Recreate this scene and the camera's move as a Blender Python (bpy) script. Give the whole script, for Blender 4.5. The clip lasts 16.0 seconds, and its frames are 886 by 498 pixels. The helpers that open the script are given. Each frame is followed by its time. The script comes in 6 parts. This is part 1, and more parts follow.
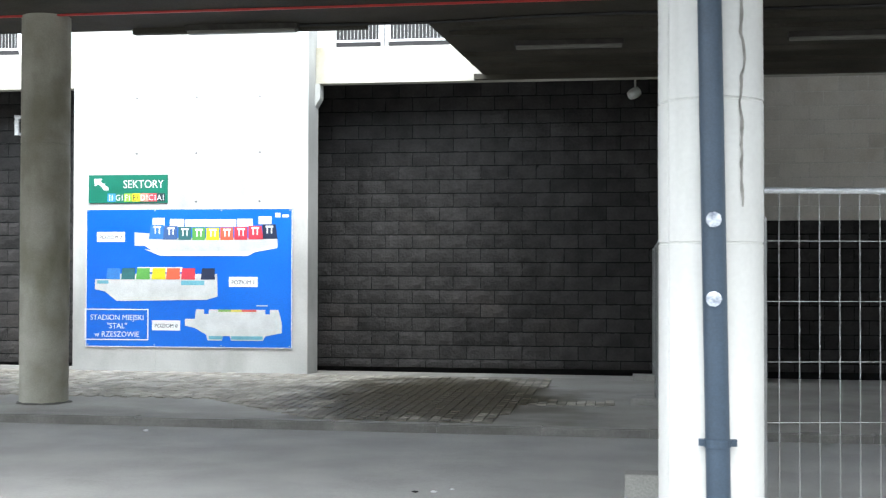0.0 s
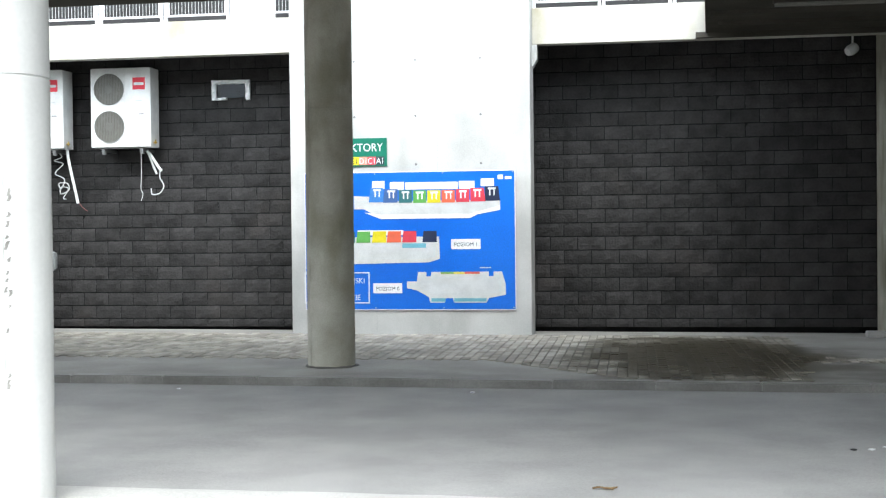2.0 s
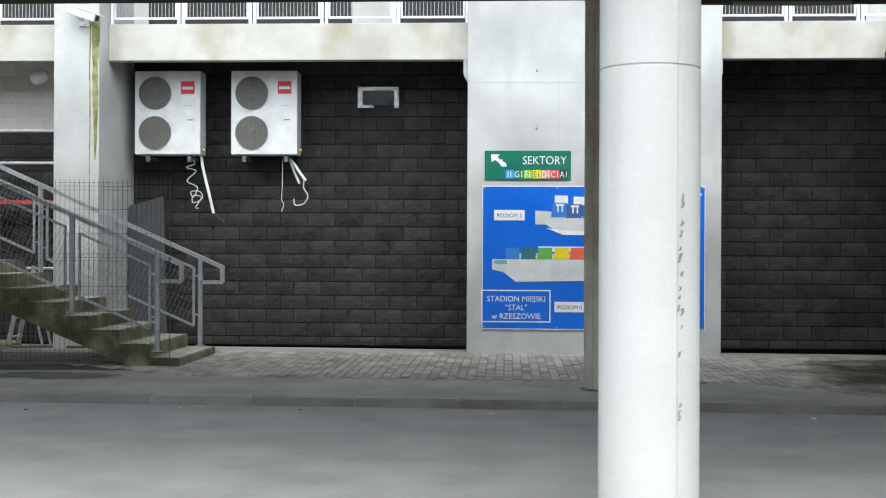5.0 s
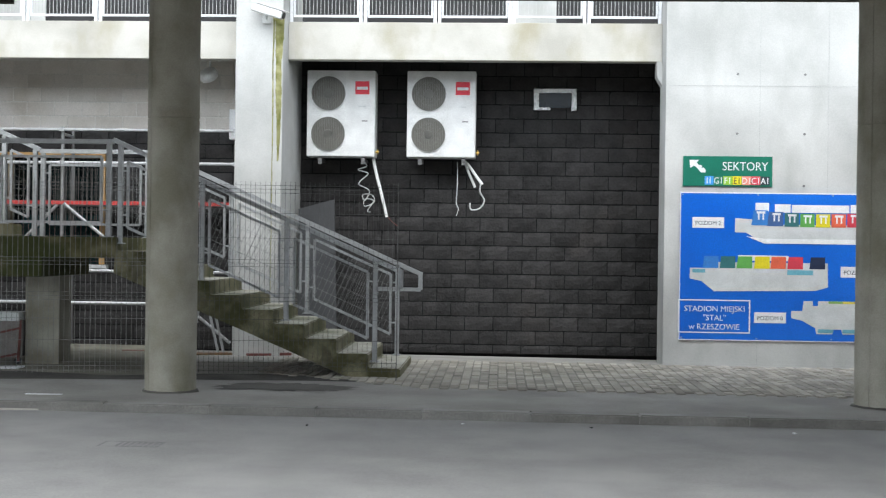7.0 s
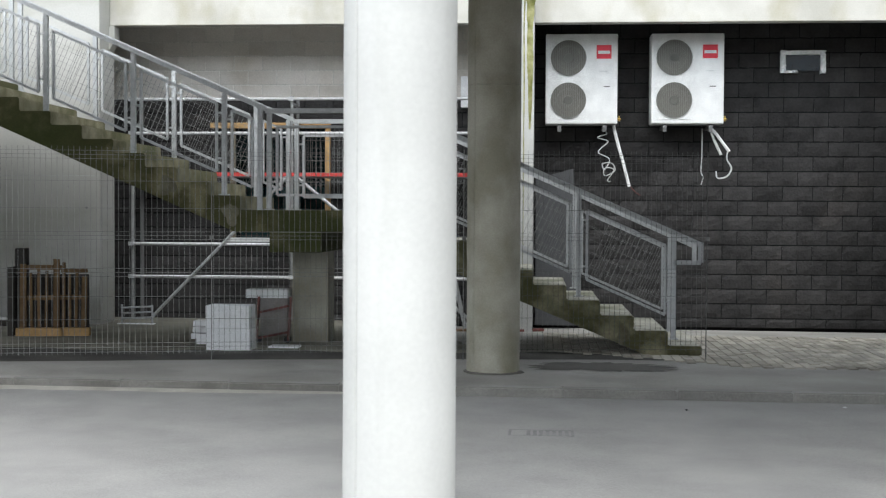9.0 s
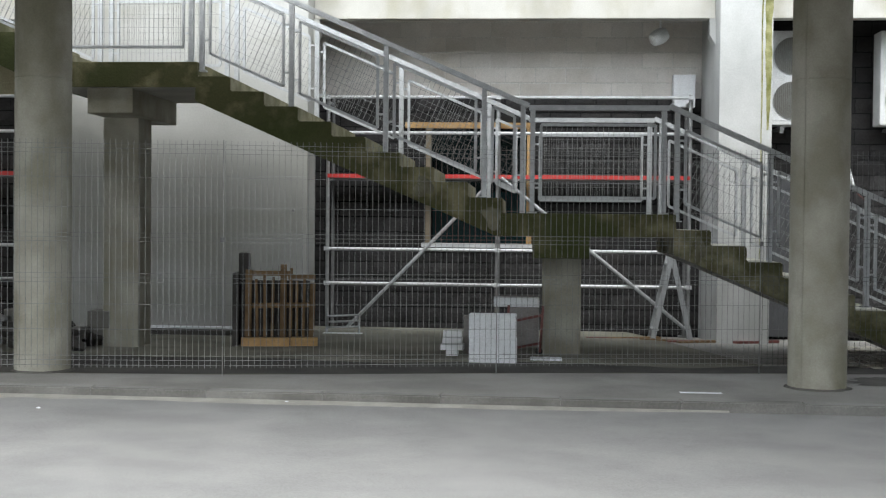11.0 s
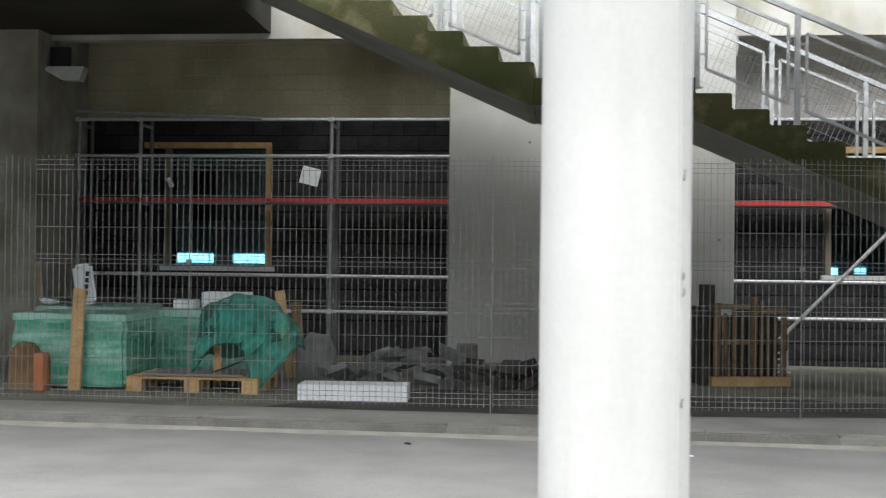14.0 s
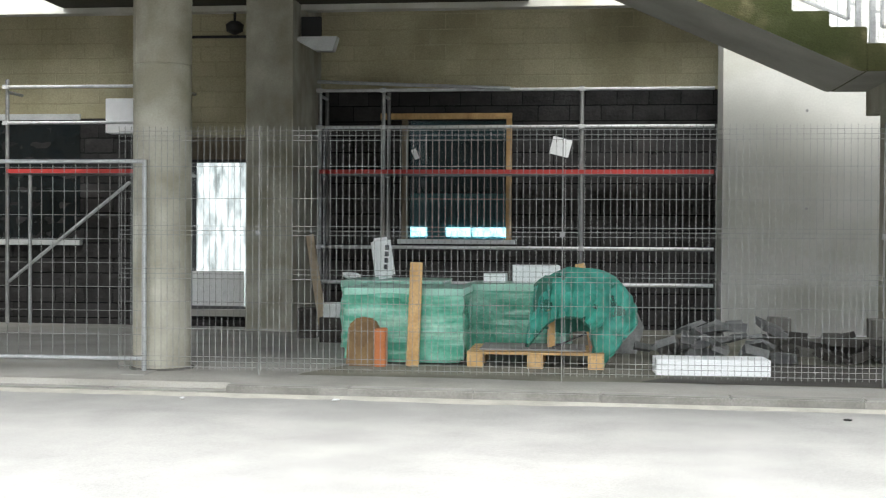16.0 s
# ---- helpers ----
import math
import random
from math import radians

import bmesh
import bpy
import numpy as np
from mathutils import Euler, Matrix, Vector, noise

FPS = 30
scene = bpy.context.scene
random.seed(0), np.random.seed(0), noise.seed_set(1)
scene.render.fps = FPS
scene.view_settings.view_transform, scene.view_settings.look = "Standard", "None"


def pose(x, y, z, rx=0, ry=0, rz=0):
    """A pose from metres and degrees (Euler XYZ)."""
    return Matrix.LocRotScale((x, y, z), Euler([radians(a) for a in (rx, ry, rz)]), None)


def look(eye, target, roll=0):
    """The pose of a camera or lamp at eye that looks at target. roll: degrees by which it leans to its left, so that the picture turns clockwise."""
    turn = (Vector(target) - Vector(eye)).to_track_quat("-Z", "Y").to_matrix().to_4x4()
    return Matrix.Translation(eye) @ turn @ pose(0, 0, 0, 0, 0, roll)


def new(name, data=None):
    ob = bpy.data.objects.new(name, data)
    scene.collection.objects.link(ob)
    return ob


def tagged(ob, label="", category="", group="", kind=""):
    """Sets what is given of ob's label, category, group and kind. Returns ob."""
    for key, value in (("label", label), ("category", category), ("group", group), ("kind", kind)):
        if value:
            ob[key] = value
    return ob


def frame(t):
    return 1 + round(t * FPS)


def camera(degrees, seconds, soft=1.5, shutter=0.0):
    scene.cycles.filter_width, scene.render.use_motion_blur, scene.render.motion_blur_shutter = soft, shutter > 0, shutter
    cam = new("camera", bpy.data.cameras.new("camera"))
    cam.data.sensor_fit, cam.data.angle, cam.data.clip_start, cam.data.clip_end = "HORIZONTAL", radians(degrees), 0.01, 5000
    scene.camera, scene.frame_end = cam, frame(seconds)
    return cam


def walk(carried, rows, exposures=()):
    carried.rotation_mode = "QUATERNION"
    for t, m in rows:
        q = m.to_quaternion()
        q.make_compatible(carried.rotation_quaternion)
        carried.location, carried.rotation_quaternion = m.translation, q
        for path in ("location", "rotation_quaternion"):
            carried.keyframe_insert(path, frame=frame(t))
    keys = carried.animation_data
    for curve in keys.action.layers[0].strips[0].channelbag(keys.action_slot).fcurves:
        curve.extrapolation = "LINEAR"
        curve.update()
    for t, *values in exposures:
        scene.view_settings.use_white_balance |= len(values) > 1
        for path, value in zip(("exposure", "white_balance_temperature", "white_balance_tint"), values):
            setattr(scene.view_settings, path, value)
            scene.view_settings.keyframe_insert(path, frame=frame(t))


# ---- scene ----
cam = camera(39.36, 16.0, 1.2, 0.15)
PATH = [
    (0.0, 1.634, 1.141, 1.326, 90.98, -0.13, 8.04),
    (0.5, 1.074, 0.940, 1.356, 90.76, 0.35, 8.96),
    (1.0, 0.269, 0.820, 1.370, 90.40, 0.47, 9.13),
    (1.5, -0.408, 0.720, 1.353, 89.86, 0.48, 9.35),
    (2.0, -1.161, 0.705, 1.352, 89.13, 0.61, 8.62),
    (2.5, -1.792, 0.717, 1.363, 88.53, 1.22, 8.24),
    (3.0, -2.471, 0.733, 1.353, 88.32, 1.84, 7.73),
    (3.5, -3.105, 0.733, 1.335, 88.39, 1.21, 7.31),
    (6.0, -6.597, 1.245, 1.355, 90.63, -0.38, 1.27),
    (6.5, -7.175, 1.328, 1.374, 90.36, -0.52, 2.18),
    (7.0, -7.909, 1.352, 1.402, 89.95, -0.76, 2.58),
    (7.5, -8.690, 1.416, 1.403, 89.61, -0.54, 2.75),
    (8.0, -9.351, 1.536, 1.387, 89.35, -0.35, 3.39),
    (8.5, -9.990, 1.667, 1.416, 88.83, -0.46, 3.98),
    (9.0, -10.687, 1.818, 1.431, 88.42, -0.29, 4.36),
    (11.5, -14.293, 2.581, 1.349, 89.06, -0.70, 3.86),
    (12.0, -15.034, 2.731, 1.327, 89.46, -0.76, 3.52),
    (12.5, -15.851, 2.841, 1.309, 89.75, -0.92, 3.32),
    (13.0, -16.605, 2.920, 1.295, 89.72, -1.06, 3.66),
    (13.5, -17.345, 2.979, 1.281, 89.94, -0.93, 4.56),
    (14.0, -18.128, 3.051, 1.246, 90.47, -0.65, 5.85),
    (14.5, -18.829, 3.036, 1.234, 90.57, -0.42, 7.82),
    (15.0, -19.498, 3.016, 1.244, 90.13, -0.31, 8.04),
    (15.5, -20.212, 3.007, 1.241, 89.62, -0.29, 7.01),
    (16.0, -21.044, 3.006, 1.214, 89.21, -0.33, 6.64),
]
EXPO = [(0, 2.38, 6200, 6), (1, 2.38, 6200, 6), (2, 2.18, 6200, 6), (3.5, 1.72, 6200, 6), (6, 1.38, 6230, 7), (6.5, 1.38, 6240, 7), (7, 1.51, 6250, 7.5), (8.5, 1.45, 6300, 7.5), (11.5, 1.5, 6350, 7), (12, 1.7, 6350, 7), (12.5, 1.77, 6350, 7), (13, 1.82, 6350, 7), (13.5, 1.7, 6350, 7), (14, 1.45, 6450, 8), (14.5, 1.39, 6450, 8), (15, 1.8, 6500, 7), (15.4, 2.05, 6530, 6), (16, 2.4, 6530, 6)]
walk(cam, [(t, pose(*p)) for t, *p in PATH], EXPO)
SKY = 0.165

# ---- light ----
world = bpy.data.worlds.new("overcast_sky")
scene.world = world
world.use_nodes = True
wn = world.node_tree
sky = wn.nodes.new("ShaderNodeTexSky")
sky.sky_type, sky.sun_disc = "NISHITA", False
sky.sun_elevation, sky.sun_rotation = radians(48), radians(200)
soft = wn.nodes.new("ShaderNodeHueSaturation")
soft.inputs["Saturation"].default_value = 0.22
wn.links.new(sky.outputs["Color"], soft.inputs["Color"])
wn.links.new(soft.outputs["Color"], wn.nodes["Background"].inputs["Color"])
wn.nodes["Background"].inputs["Strength"].default_value = SKY
sun = new("sun", bpy.data.lights.new("sun", "SUN"))
sun.data.energy, sun.data.angle, sun.data.color = 0.95, radians(45), (1.0, 0.97, 0.93)
sun.matrix_world = look((0, 0, 0), (-0.20, 0.60, -0.77))


# ---- materials ----
def surf(name, a, b, scale=3.0, rough=0.8, bump=0.15, fine=60.0, stain=None, streak=0.0, vary=0.0, metal=0.0, island=False, edge=(0.35, 0.65), stainpos=(0.55, 0.72), rough2=None, wet=False, spec=0.5, smap=None, grain=0.14):
    """Two colours mixed by coarse noise, fine grain, an optional third colour in stains or streaks, and relief."""
    m = bpy.data.materials.new(name)
    m.use_nodes = True
    n, l = m.node_tree.nodes, m.node_tree.links
    p = n["Principled BSDF"]
    p.inputs["Roughness"].default_value, p.inputs["Metallic"].default_value = rough, metal
    p.inputs["Specular IOR Level"].default_value = spec
    geo = n.new("ShaderNodeNewGeometry")
    big = n.new("ShaderNodeTexNoise")
    big.inputs["Scale"].default_value, big.inputs["Detail"].default_value = scale, 6
    small = n.new("ShaderNodeTexNoise")
    small.inputs["Scale"].default_value, small.inputs["Detail"].default_value = fine, 4
    for t in (big, small):
        l.new(geo.outputs["Position"], t.inputs["Vector"])
    ramp = n.new("ShaderNodeMapRange")
    ramp.inputs["From Min"].default_value, ramp.inputs["From Max"].default_value = edge
    l.new(big.outputs["Fac"], ramp.inputs["Value"])
    mix = n.new("ShaderNodeMix")
    mix.data_type = "RGBA"
    mix.inputs["A"].default_value, mix.inputs["B"].default_value = (*a, 1), (*b, 1)
    l.new(ramp.outputs["Result"], mix.inputs["Factor"])
    out = mix.outputs["Result"]
    if stain:
        st = n.new("ShaderNodeTexNoise")
        st.inputs["Scale"].default_value, st.inputs["Detail"].default_value = 1.0, 7
        mp = n.new("ShaderNodeMapping")
        mp.inputs["Scale"].default_value = smap or ((9.0, 9.0, 0.7) if streak else (0.9, 0.9, 0.9))
        l.new(geo.outputs["Position"], mp.inputs["Vector"])
        l.new(mp.outputs["Vector"], st.inputs["Vector"])
        sr = n.new("ShaderNodeMapRange")
        sr.inputs["From Min"].default_value, sr.inputs["From Max"].default_value = stainpos
        sr.inputs["To Max"].default_value = streak or 0.8
        l.new(st.outputs["Fac"], sr.inputs["Value"])
        m2 = n.new("ShaderNodeMix")
        m2.data_type = "RGBA"
        m2.inputs["B"].default_value = (*stain, 1)
        l.new(sr.outputs["Result"], m2.inputs["Factor"])
        l.new(out, m2.inputs["A"])
        out = m2.outputs["Result"]
    hsv = n.new("ShaderNodeHueSaturation")
    gr = n.new("ShaderNodeMapRange")
    gr.inputs["To Min"].default_value, gr.inputs["To Max"].default_value = 1 - grain, 1 + grain
    gr.inputs["From Min"].default_value, gr.inputs["From Max"].default_value = 0.3, 0.7
    l.new(small.outputs["Fac"], gr.inputs["Value"])
    val = gr.outputs["Result"]
    if vary:
        info = n.new("ShaderNodeObjectInfo")
        vr = n.new("ShaderNodeMapRange")
        vr.inputs["To Min"].default_value, vr.inputs["To Max"].default_value = 1 - vary, 1 + vary
        l.new(geo.outputs["Random Per Island"] if island else info.outputs["Random"], vr.inputs["Value"])
        mu = n.new("ShaderNodeMath")
        mu.operation = "MULTIPLY"
        l.new(val, mu.inputs[0])
        l.new(vr.outputs["Result"], mu.inputs[1])
        val = mu.outputs["Value"]
    l.new(val, hsv.inputs["Value"])
    l.new(out, hsv.inputs["Color"])
    l.new(hsv.outputs["Color"], p.inputs["Base Color"])
    if wet:
        # a damp brown patch on the ground before the wall
        off = n.new("ShaderNodeVectorMath")
        off.operation = "SUBTRACT"
        off.inputs[1].default_value = (-0.4, 14.45, 0.0)
        l.new(geo.outputs["Position"], off.inputs[0])
        sc = n.new("ShaderNodeVectorMath")
        sc.operation = "MULTIPLY"
        sc.inputs[1].default_value = (1 / 1.65, 1 / 3.1, 0.0)
        l.new(off.outputs["Vector"], sc.inputs[0])
        ln = n.new("ShaderNodeVectorMath")
        ln.operation = "LENGTH"
        l.new(sc.outputs["Vector"], ln.inputs[0])
        ad = n.new("ShaderNodeMath")
        ad.operation = "ADD"
        wob = n.new("ShaderNodeMath")
        wob.operation = "MULTIPLY_ADD"
        wob.inputs[1].default_value, wob.inputs[2].default_value = 1.3, -0.65
        l.new(big.outputs["Fac"], wob.inputs[0])
        l.new(ln.outputs["Value"], ad.inputs[0])
        l.new(wob.outputs["Value"], ad.inputs[1])
        wr = n.new("ShaderNodeMapRange")
        wr.inputs["From Min"].default_value, wr.inputs["From Max"].default_value = 1.04, 0.60
        l.new(ad.outputs["Value"], wr.inputs["Value"])
        wm = n.new("ShaderNodeMix")
        wm.data_type = "RGBA"
        wm.inputs["B"].default_value = (0.066, 0.054, 0.032, 1)
        l.new(wr.outputs["Result"], wm.inputs["Factor"])
        l.new(hsv.outputs["Color"], wm.inputs["A"])
        l.new(wm.outputs["Result"], p.inputs["Base Color"])
        rw = n.new("ShaderNodeMapRange")
        rw.inputs["To Min"].default_value, rw.inputs["To Max"].default_value = rough, 0.42
        l.new(wr.outputs["Result"], rw.inputs["Value"])
        l.new(rw.outputs["Result"], p.inputs["Roughness"])
    if rough2 is not None:
        rr = n.new("ShaderNodeMapRange")
        rr.inputs["To Min"].default_value, rr.inputs["To Max"].default_value = rough, rough2
        l.new(ramp.outputs["Result"], rr.inputs["Value"])
        l.new(rr.outputs["Result"], p.inputs["Roughness"])
    if bump:
        bp = n.new("ShaderNodeBump")
        bp.inputs["Strength"].default_value, bp.inputs["Distance"].default_value = bump, 0.02
        l.new(small.outputs["Fac"], bp.inputs["Height"])
        l.new(bp.outputs["Normal"], p.inputs["Normal"])
    return m


def plain(name, c, rough=0.5, metal=0.0):
    return surf(name, c, tuple(v * 0.85 for v in c), 5, rough, 0.04, 90, metal=metal)


M_ASPHALT = surf("asphalt", (0.310, 0.307, 0.296), (0.378, 0.373, 0.359), 1.7, 0.9, 0.35, 110, (0.25, 0.246, 0.234), stainpos=(0.56, 0.95), smap=(0.8, 1.2, 1.0))
M_PAVE = surf("pavement_concrete", (0.275, 0.266, 0.242), (0.36, 0.35, 0.324), 1.2, 0.9, 0.2, 80, (0.22, 0.213, 0.198), wet=True)
M_PAVER = surf("paver", (0.31, 0.288, 0.24), (0.42, 0.395, 0.34), 2.5, 0.88, 0.25, 90, (0.21, 0.197, 0.16), vary=0.24, island=True, wet=True)
M_PAVERONE = surf("single_paver", (0.31, 0.288, 0.24), (0.42, 0.395, 0.34), 2.5, 0.88, 0.25, 90, (0.21, 0.197, 0.16), vary=0.24, wet=True)
M_BED = surf("joint_sand", (0.17, 0.16, 0.135), (0.25, 0.238, 0.205), 3.0, 0.95, 0.2, 60, wet=True)
M_KERB = surf("kerb_concrete", (0.28, 0.275, 0.255), (0.37, 0.362, 0.34), 2.0, 0.9, 0.25, 70, (0.17, 0.165, 0.15), vary=0.1)
# kerb front: dirt, and the shade of an upright face painted in
M_KERBFACE = surf("dirty_shaded_kerb_face", (0.135, 0.13, 0.118), (0.21, 0.204, 0.188), 2.5, 0.95, 0.25, 70, (0.25, 0.243, 0.225), vary=0.1)
M_PIER = surf("grey_cast_concrete", (0.40, 0.405, 0.392), (0.54, 0.545, 0.53), 1.1, 0.75, 0.06, 60, (0.33, 0.335, 0.315), streak=0.5, grain=0.06, stainpos=(0.5, 0.72), smap=(2.4, 2.4, 0.9))
M_BEAM = surf("beam_concrete", (0.40, 0.388, 0.345), (0.54, 0.528, 0.485), 1.5, 0.85, 0.06, 60, (0.33, 0.30, 0.20), grain=0.05, smap=(2.2, 2.2, 1.3), stainpos=(0.50, 0.74))
# concrete with the underside's shade put into its dark colour
M_DECK = surf("shaded_deck_concrete", (0.047, 0.043, 0.035), (0.076, 0.070, 0.059), 0.8, 0.85, 0.12, 50, (0.034, 0.032, 0.025), spec=0.12)
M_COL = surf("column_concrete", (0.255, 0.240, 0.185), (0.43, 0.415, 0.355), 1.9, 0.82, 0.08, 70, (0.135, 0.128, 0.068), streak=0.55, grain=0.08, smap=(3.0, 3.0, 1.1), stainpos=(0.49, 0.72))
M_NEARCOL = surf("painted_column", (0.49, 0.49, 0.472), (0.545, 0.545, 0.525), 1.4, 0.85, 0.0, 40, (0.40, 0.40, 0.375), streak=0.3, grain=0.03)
M_BLACK = surf("black_split_block", (0.0225, 0.0216, 0.0216), (0.0375, 0.036, 0.036), 4.0, 0.66, 0.55, 30, (0.054, 0.047, 0.043), vary=0.24, stainpos=(0.56, 0.80), spec=0.22)
M_MORTAR = surf("black_mortar", (0.006, 0.006, 0.0065), (0.010, 0.010, 0.011), 4.0, 0.85, 0.3, 70, spec=0.2)
M_LIGHTBLK = surf("light_block", (0.63, 0.598, 0.555), (0.75, 0.718, 0.675), 1.3, 0.88, 0.15, 60, (0.50, 0.455, 0.39), vary=0.06, grain=0.07, stainpos=(0.48, 0.72), smap=(1.3, 1.3, 1.3))
M_LIGHTJOINT = surf("light_joint", (0.60, 0.583, 0.54), (0.69, 0.67, 0.63), 2.0, 0.9, 0.2, 60)
M_STAIR = surf("mossy_concrete", (0.062, 0.062, 0.020), (0.20, 0.18, 0.10), 3.2, 0.9, 0.3, 60, (0.032, 0.044, 0.006), stainpos=(0.46, 0.64), edge=(0.50, 0.70))
M_STAIRLOW = surf("worn_mossy_concrete", (0.075, 0.073, 0.030), (0.26, 0.24, 0.155), 4.0, 0.9, 0.3, 60, (0.045, 0.05, 0.014), stainpos=(0.50, 0.68), edge=(0.42, 0.66), smap=(2.2, 2.2, 2.2))
M_SOFFIT = surf("stair_soffit_concrete", (0.33, 0.32, 0.285), (0.42, 0.41, 0.375), 1.6, 0.85, 0.15, 60, grain=0.08)
M_GALV = surf("galvanised_steel", (0.40, 0.415, 0.425), (0.50, 0.515, 0.525), 14, 0.45, 0.03, 90, metal=0.6, rough2=0.6)
M_WIRE = surf("fence_wire", (0.40, 0.41, 0.40), (0.50, 0.51, 0.50), 14, 0.5, 0.0, 90, metal=0.5)
M_RED = plain("red_paint", (0.50, 0.045, 0.04), 0.5)
M_WHITE = plain("white_casing", (0.82, 0.83, 0.82), 0.4)
M_GRILLE = plain("grey_grille", (0.185, 0.185, 0.165), 0.5)
M_FANDARK = plain("dark_fan", (0.125, 0.118, 0.102), 0.6)
M_BADGE = plain("red_badge", (0.75, 0.02, 0.05), 0.4)
M_BLUE = surf("blue_print", (0.005, 0.115, 0.58), (0.012, 0.155, 0.68), 0.8, 0.3, 0.0, 60)
M_GREEN = plain("green_print", (0.01, 0.17, 0.11), 0.35)
M_INK = plain("white_print", (0.80, 0.82, 0.84), 0.4)
M_GREYPRINT = plain("grey_print", (0.60, 0.62, 0.62), 0.4)
M_DARKPRINT = plain("dark_print", (0.02, 0.025, 0.04), 0.4)
M_WOOD = surf("raw_timber", (0.44, 0.27, 0.105), (0.56, 0.365, 0.165), 6, 0.75, 0.15, 50, (0.30, 0.18, 0.075), streak=0.5, vary=0.12)
M_OLDWOOD = surf("weathered_timber", (0.13, 0.078, 0.034), (0.20, 0.125, 0.055), 6, 0.85, 0.2, 50, (0.07, 0.045, 0.025), streak=0.6, vary=0.15)
M_CLAY = plain("dull_red_clay", (0.33, 0.13, 0.075), 0.85)
M_ORANGE = plain("orange_brick", (0.50, 0.17, 0.06), 0.8)
M_FOAM = surf("white_foam", (0.78, 0.79, 0.80), (0.84, 0.85, 0.86), 8, 0.8, 0.1, 120)
M_NET = surf("green_netting", (0.02, 0.25, 0.185), (0.055, 0.38, 0.295), 5, 0.6, 0.3, 90, (0.012, 0.13, 0.095), stainpos=(0.52, 0.7), smap=(5, 5, 5))
nn, nl = M_NET.node_tree.nodes, M_NET.node_tree.links
veil, clear, thin, gaps = nn.new("ShaderNodeMixShader"), nn.new("ShaderNodeBsdfTransparent"), nn.new("ShaderNodeTexNoise"), nn.new("ShaderNodeMapRange")
thin.inputs["Scale"].default_value, gaps.inputs["To Min"].default_value, gaps.inputs["To Max"].default_value = 6.0, 0.0, 0.45
gaps.inputs["From Min"].default_value, gaps.inputs["From Max"].default_value = 0.35, 0.7
nl.new(nn.new("ShaderNodeNewGeometry").outputs["Position"], thin.inputs["Vector"])
nl.new(thin.outputs["Fac"], gaps.inputs["Value"])
nl.new(gaps.outputs["Result"], veil.inputs["Fac"])
nl.new(nn["Principled BSDF"].outputs["BSDF"], veil.inputs[1])
nl.new(clear.outputs["BSDF"], veil.inputs[2])
nl.new(veil.outputs["Shader"], nn["Material Output"].inputs["Surface"])
M_WRAP = surf("green_wrap", (0.06, 0.31, 0.205), (0.14, 0.43, 0.31), 5, 0.25, 0.35, 26, (0.36, 0.60, 0.49), smap=(1.2, 1.2, 15.0), stainpos=(0.48, 0.68))
M_RUBBLE = surf("broken_slab", (0.12, 0.12, 0.12), (0.21, 0.21, 0.205), 4, 0.9, 0.3, 60, vary=0.35)
M_PVC = plain("slate_blue_pipe", (0.030, 0.050, 0.078), 0.5)
M_RUST = surf("red_brown_steel", (0.115, 0.036, 0.030), (0.17, 0.055, 0.046), 9, 0.6, 0.1, 70)
M_BLACKRUBBER = plain("black_rubber", (0.015, 0.015, 0.016), 0.6)
M_STEELDARK = plain("grey_bracket", (0.20, 0.20, 0.20), 0.5, 0.4)
# room surfaces coloured near black in place of unlit shade
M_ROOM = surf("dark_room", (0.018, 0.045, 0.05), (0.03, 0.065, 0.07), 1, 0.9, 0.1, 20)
M_CARD = surf("cardboard", (0.42, 0.38, 0.30), (0.50, 0.46, 0.38), 4, 0.85, 0.1, 60)
M_CAR = plain("brass", (0.55, 0.38, 0.10), 0.35, 0.8)


def glass(name, tint, rough=0.03):
    m = bpy.data.materials.new(name)
    m.use_nodes = True
    p = m.node_tree.nodes["Principled BSDF"]
    p.inputs["Base Color"].default_value = (*tint, 1)
    p.inputs["Transmission Weight"].default_value, p.inputs["Roughness"].default_value, p.inputs["IOR"].default_value = 1.0, rough, 1.45
    return m


def glow(name, c, strength):
    m = bpy.data.materials.new(name)
    m.use_nodes = True
    n, l = m.node_tree.nodes, m.node_tree.links
    e = n.new("ShaderNodeEmission")
    e.inputs["Strength"].default_value = strength
    t = n.new("ShaderNodeTexNoise")
    t.inputs["Scale"].default_value, t.inputs["Detail"].default_value = 7.5, 12
    g = n.new("ShaderNodeNewGeometry")
    mp = n.new("ShaderNodeMapping")
    mp.inputs["Scale"].default_value = (1.5, 1.0, 0.45)
    l.new(g.outputs["Position"], mp.inputs["Vector"])
    l.new(mp.outputs["Vector"], t.inputs["Vector"])
    r = n.new("ShaderNodeMapRange")
    r.inputs["From Min"].default_value, r.inputs["From Max"].default_value = 0.32, 0.62
    l.new(t.outputs["Fac"], r.inputs["Value"])
    x = n.new("ShaderNodeMix")
    x.data_type = "RGBA"
    x.inputs["A"].default_value, x.inputs["B"].default_value = (c[0] * 0.28, c[1] * 0.29, c[2] * 0.29, 1), (*c, 1)
    l.new(r.outputs["Result"], x.inputs["Factor"])
    l.new(x.outputs["Result"], e.inputs["Color"])
    l.new(e.outputs["Emission"], n["Material Output"].inputs["Surface"])
    return m


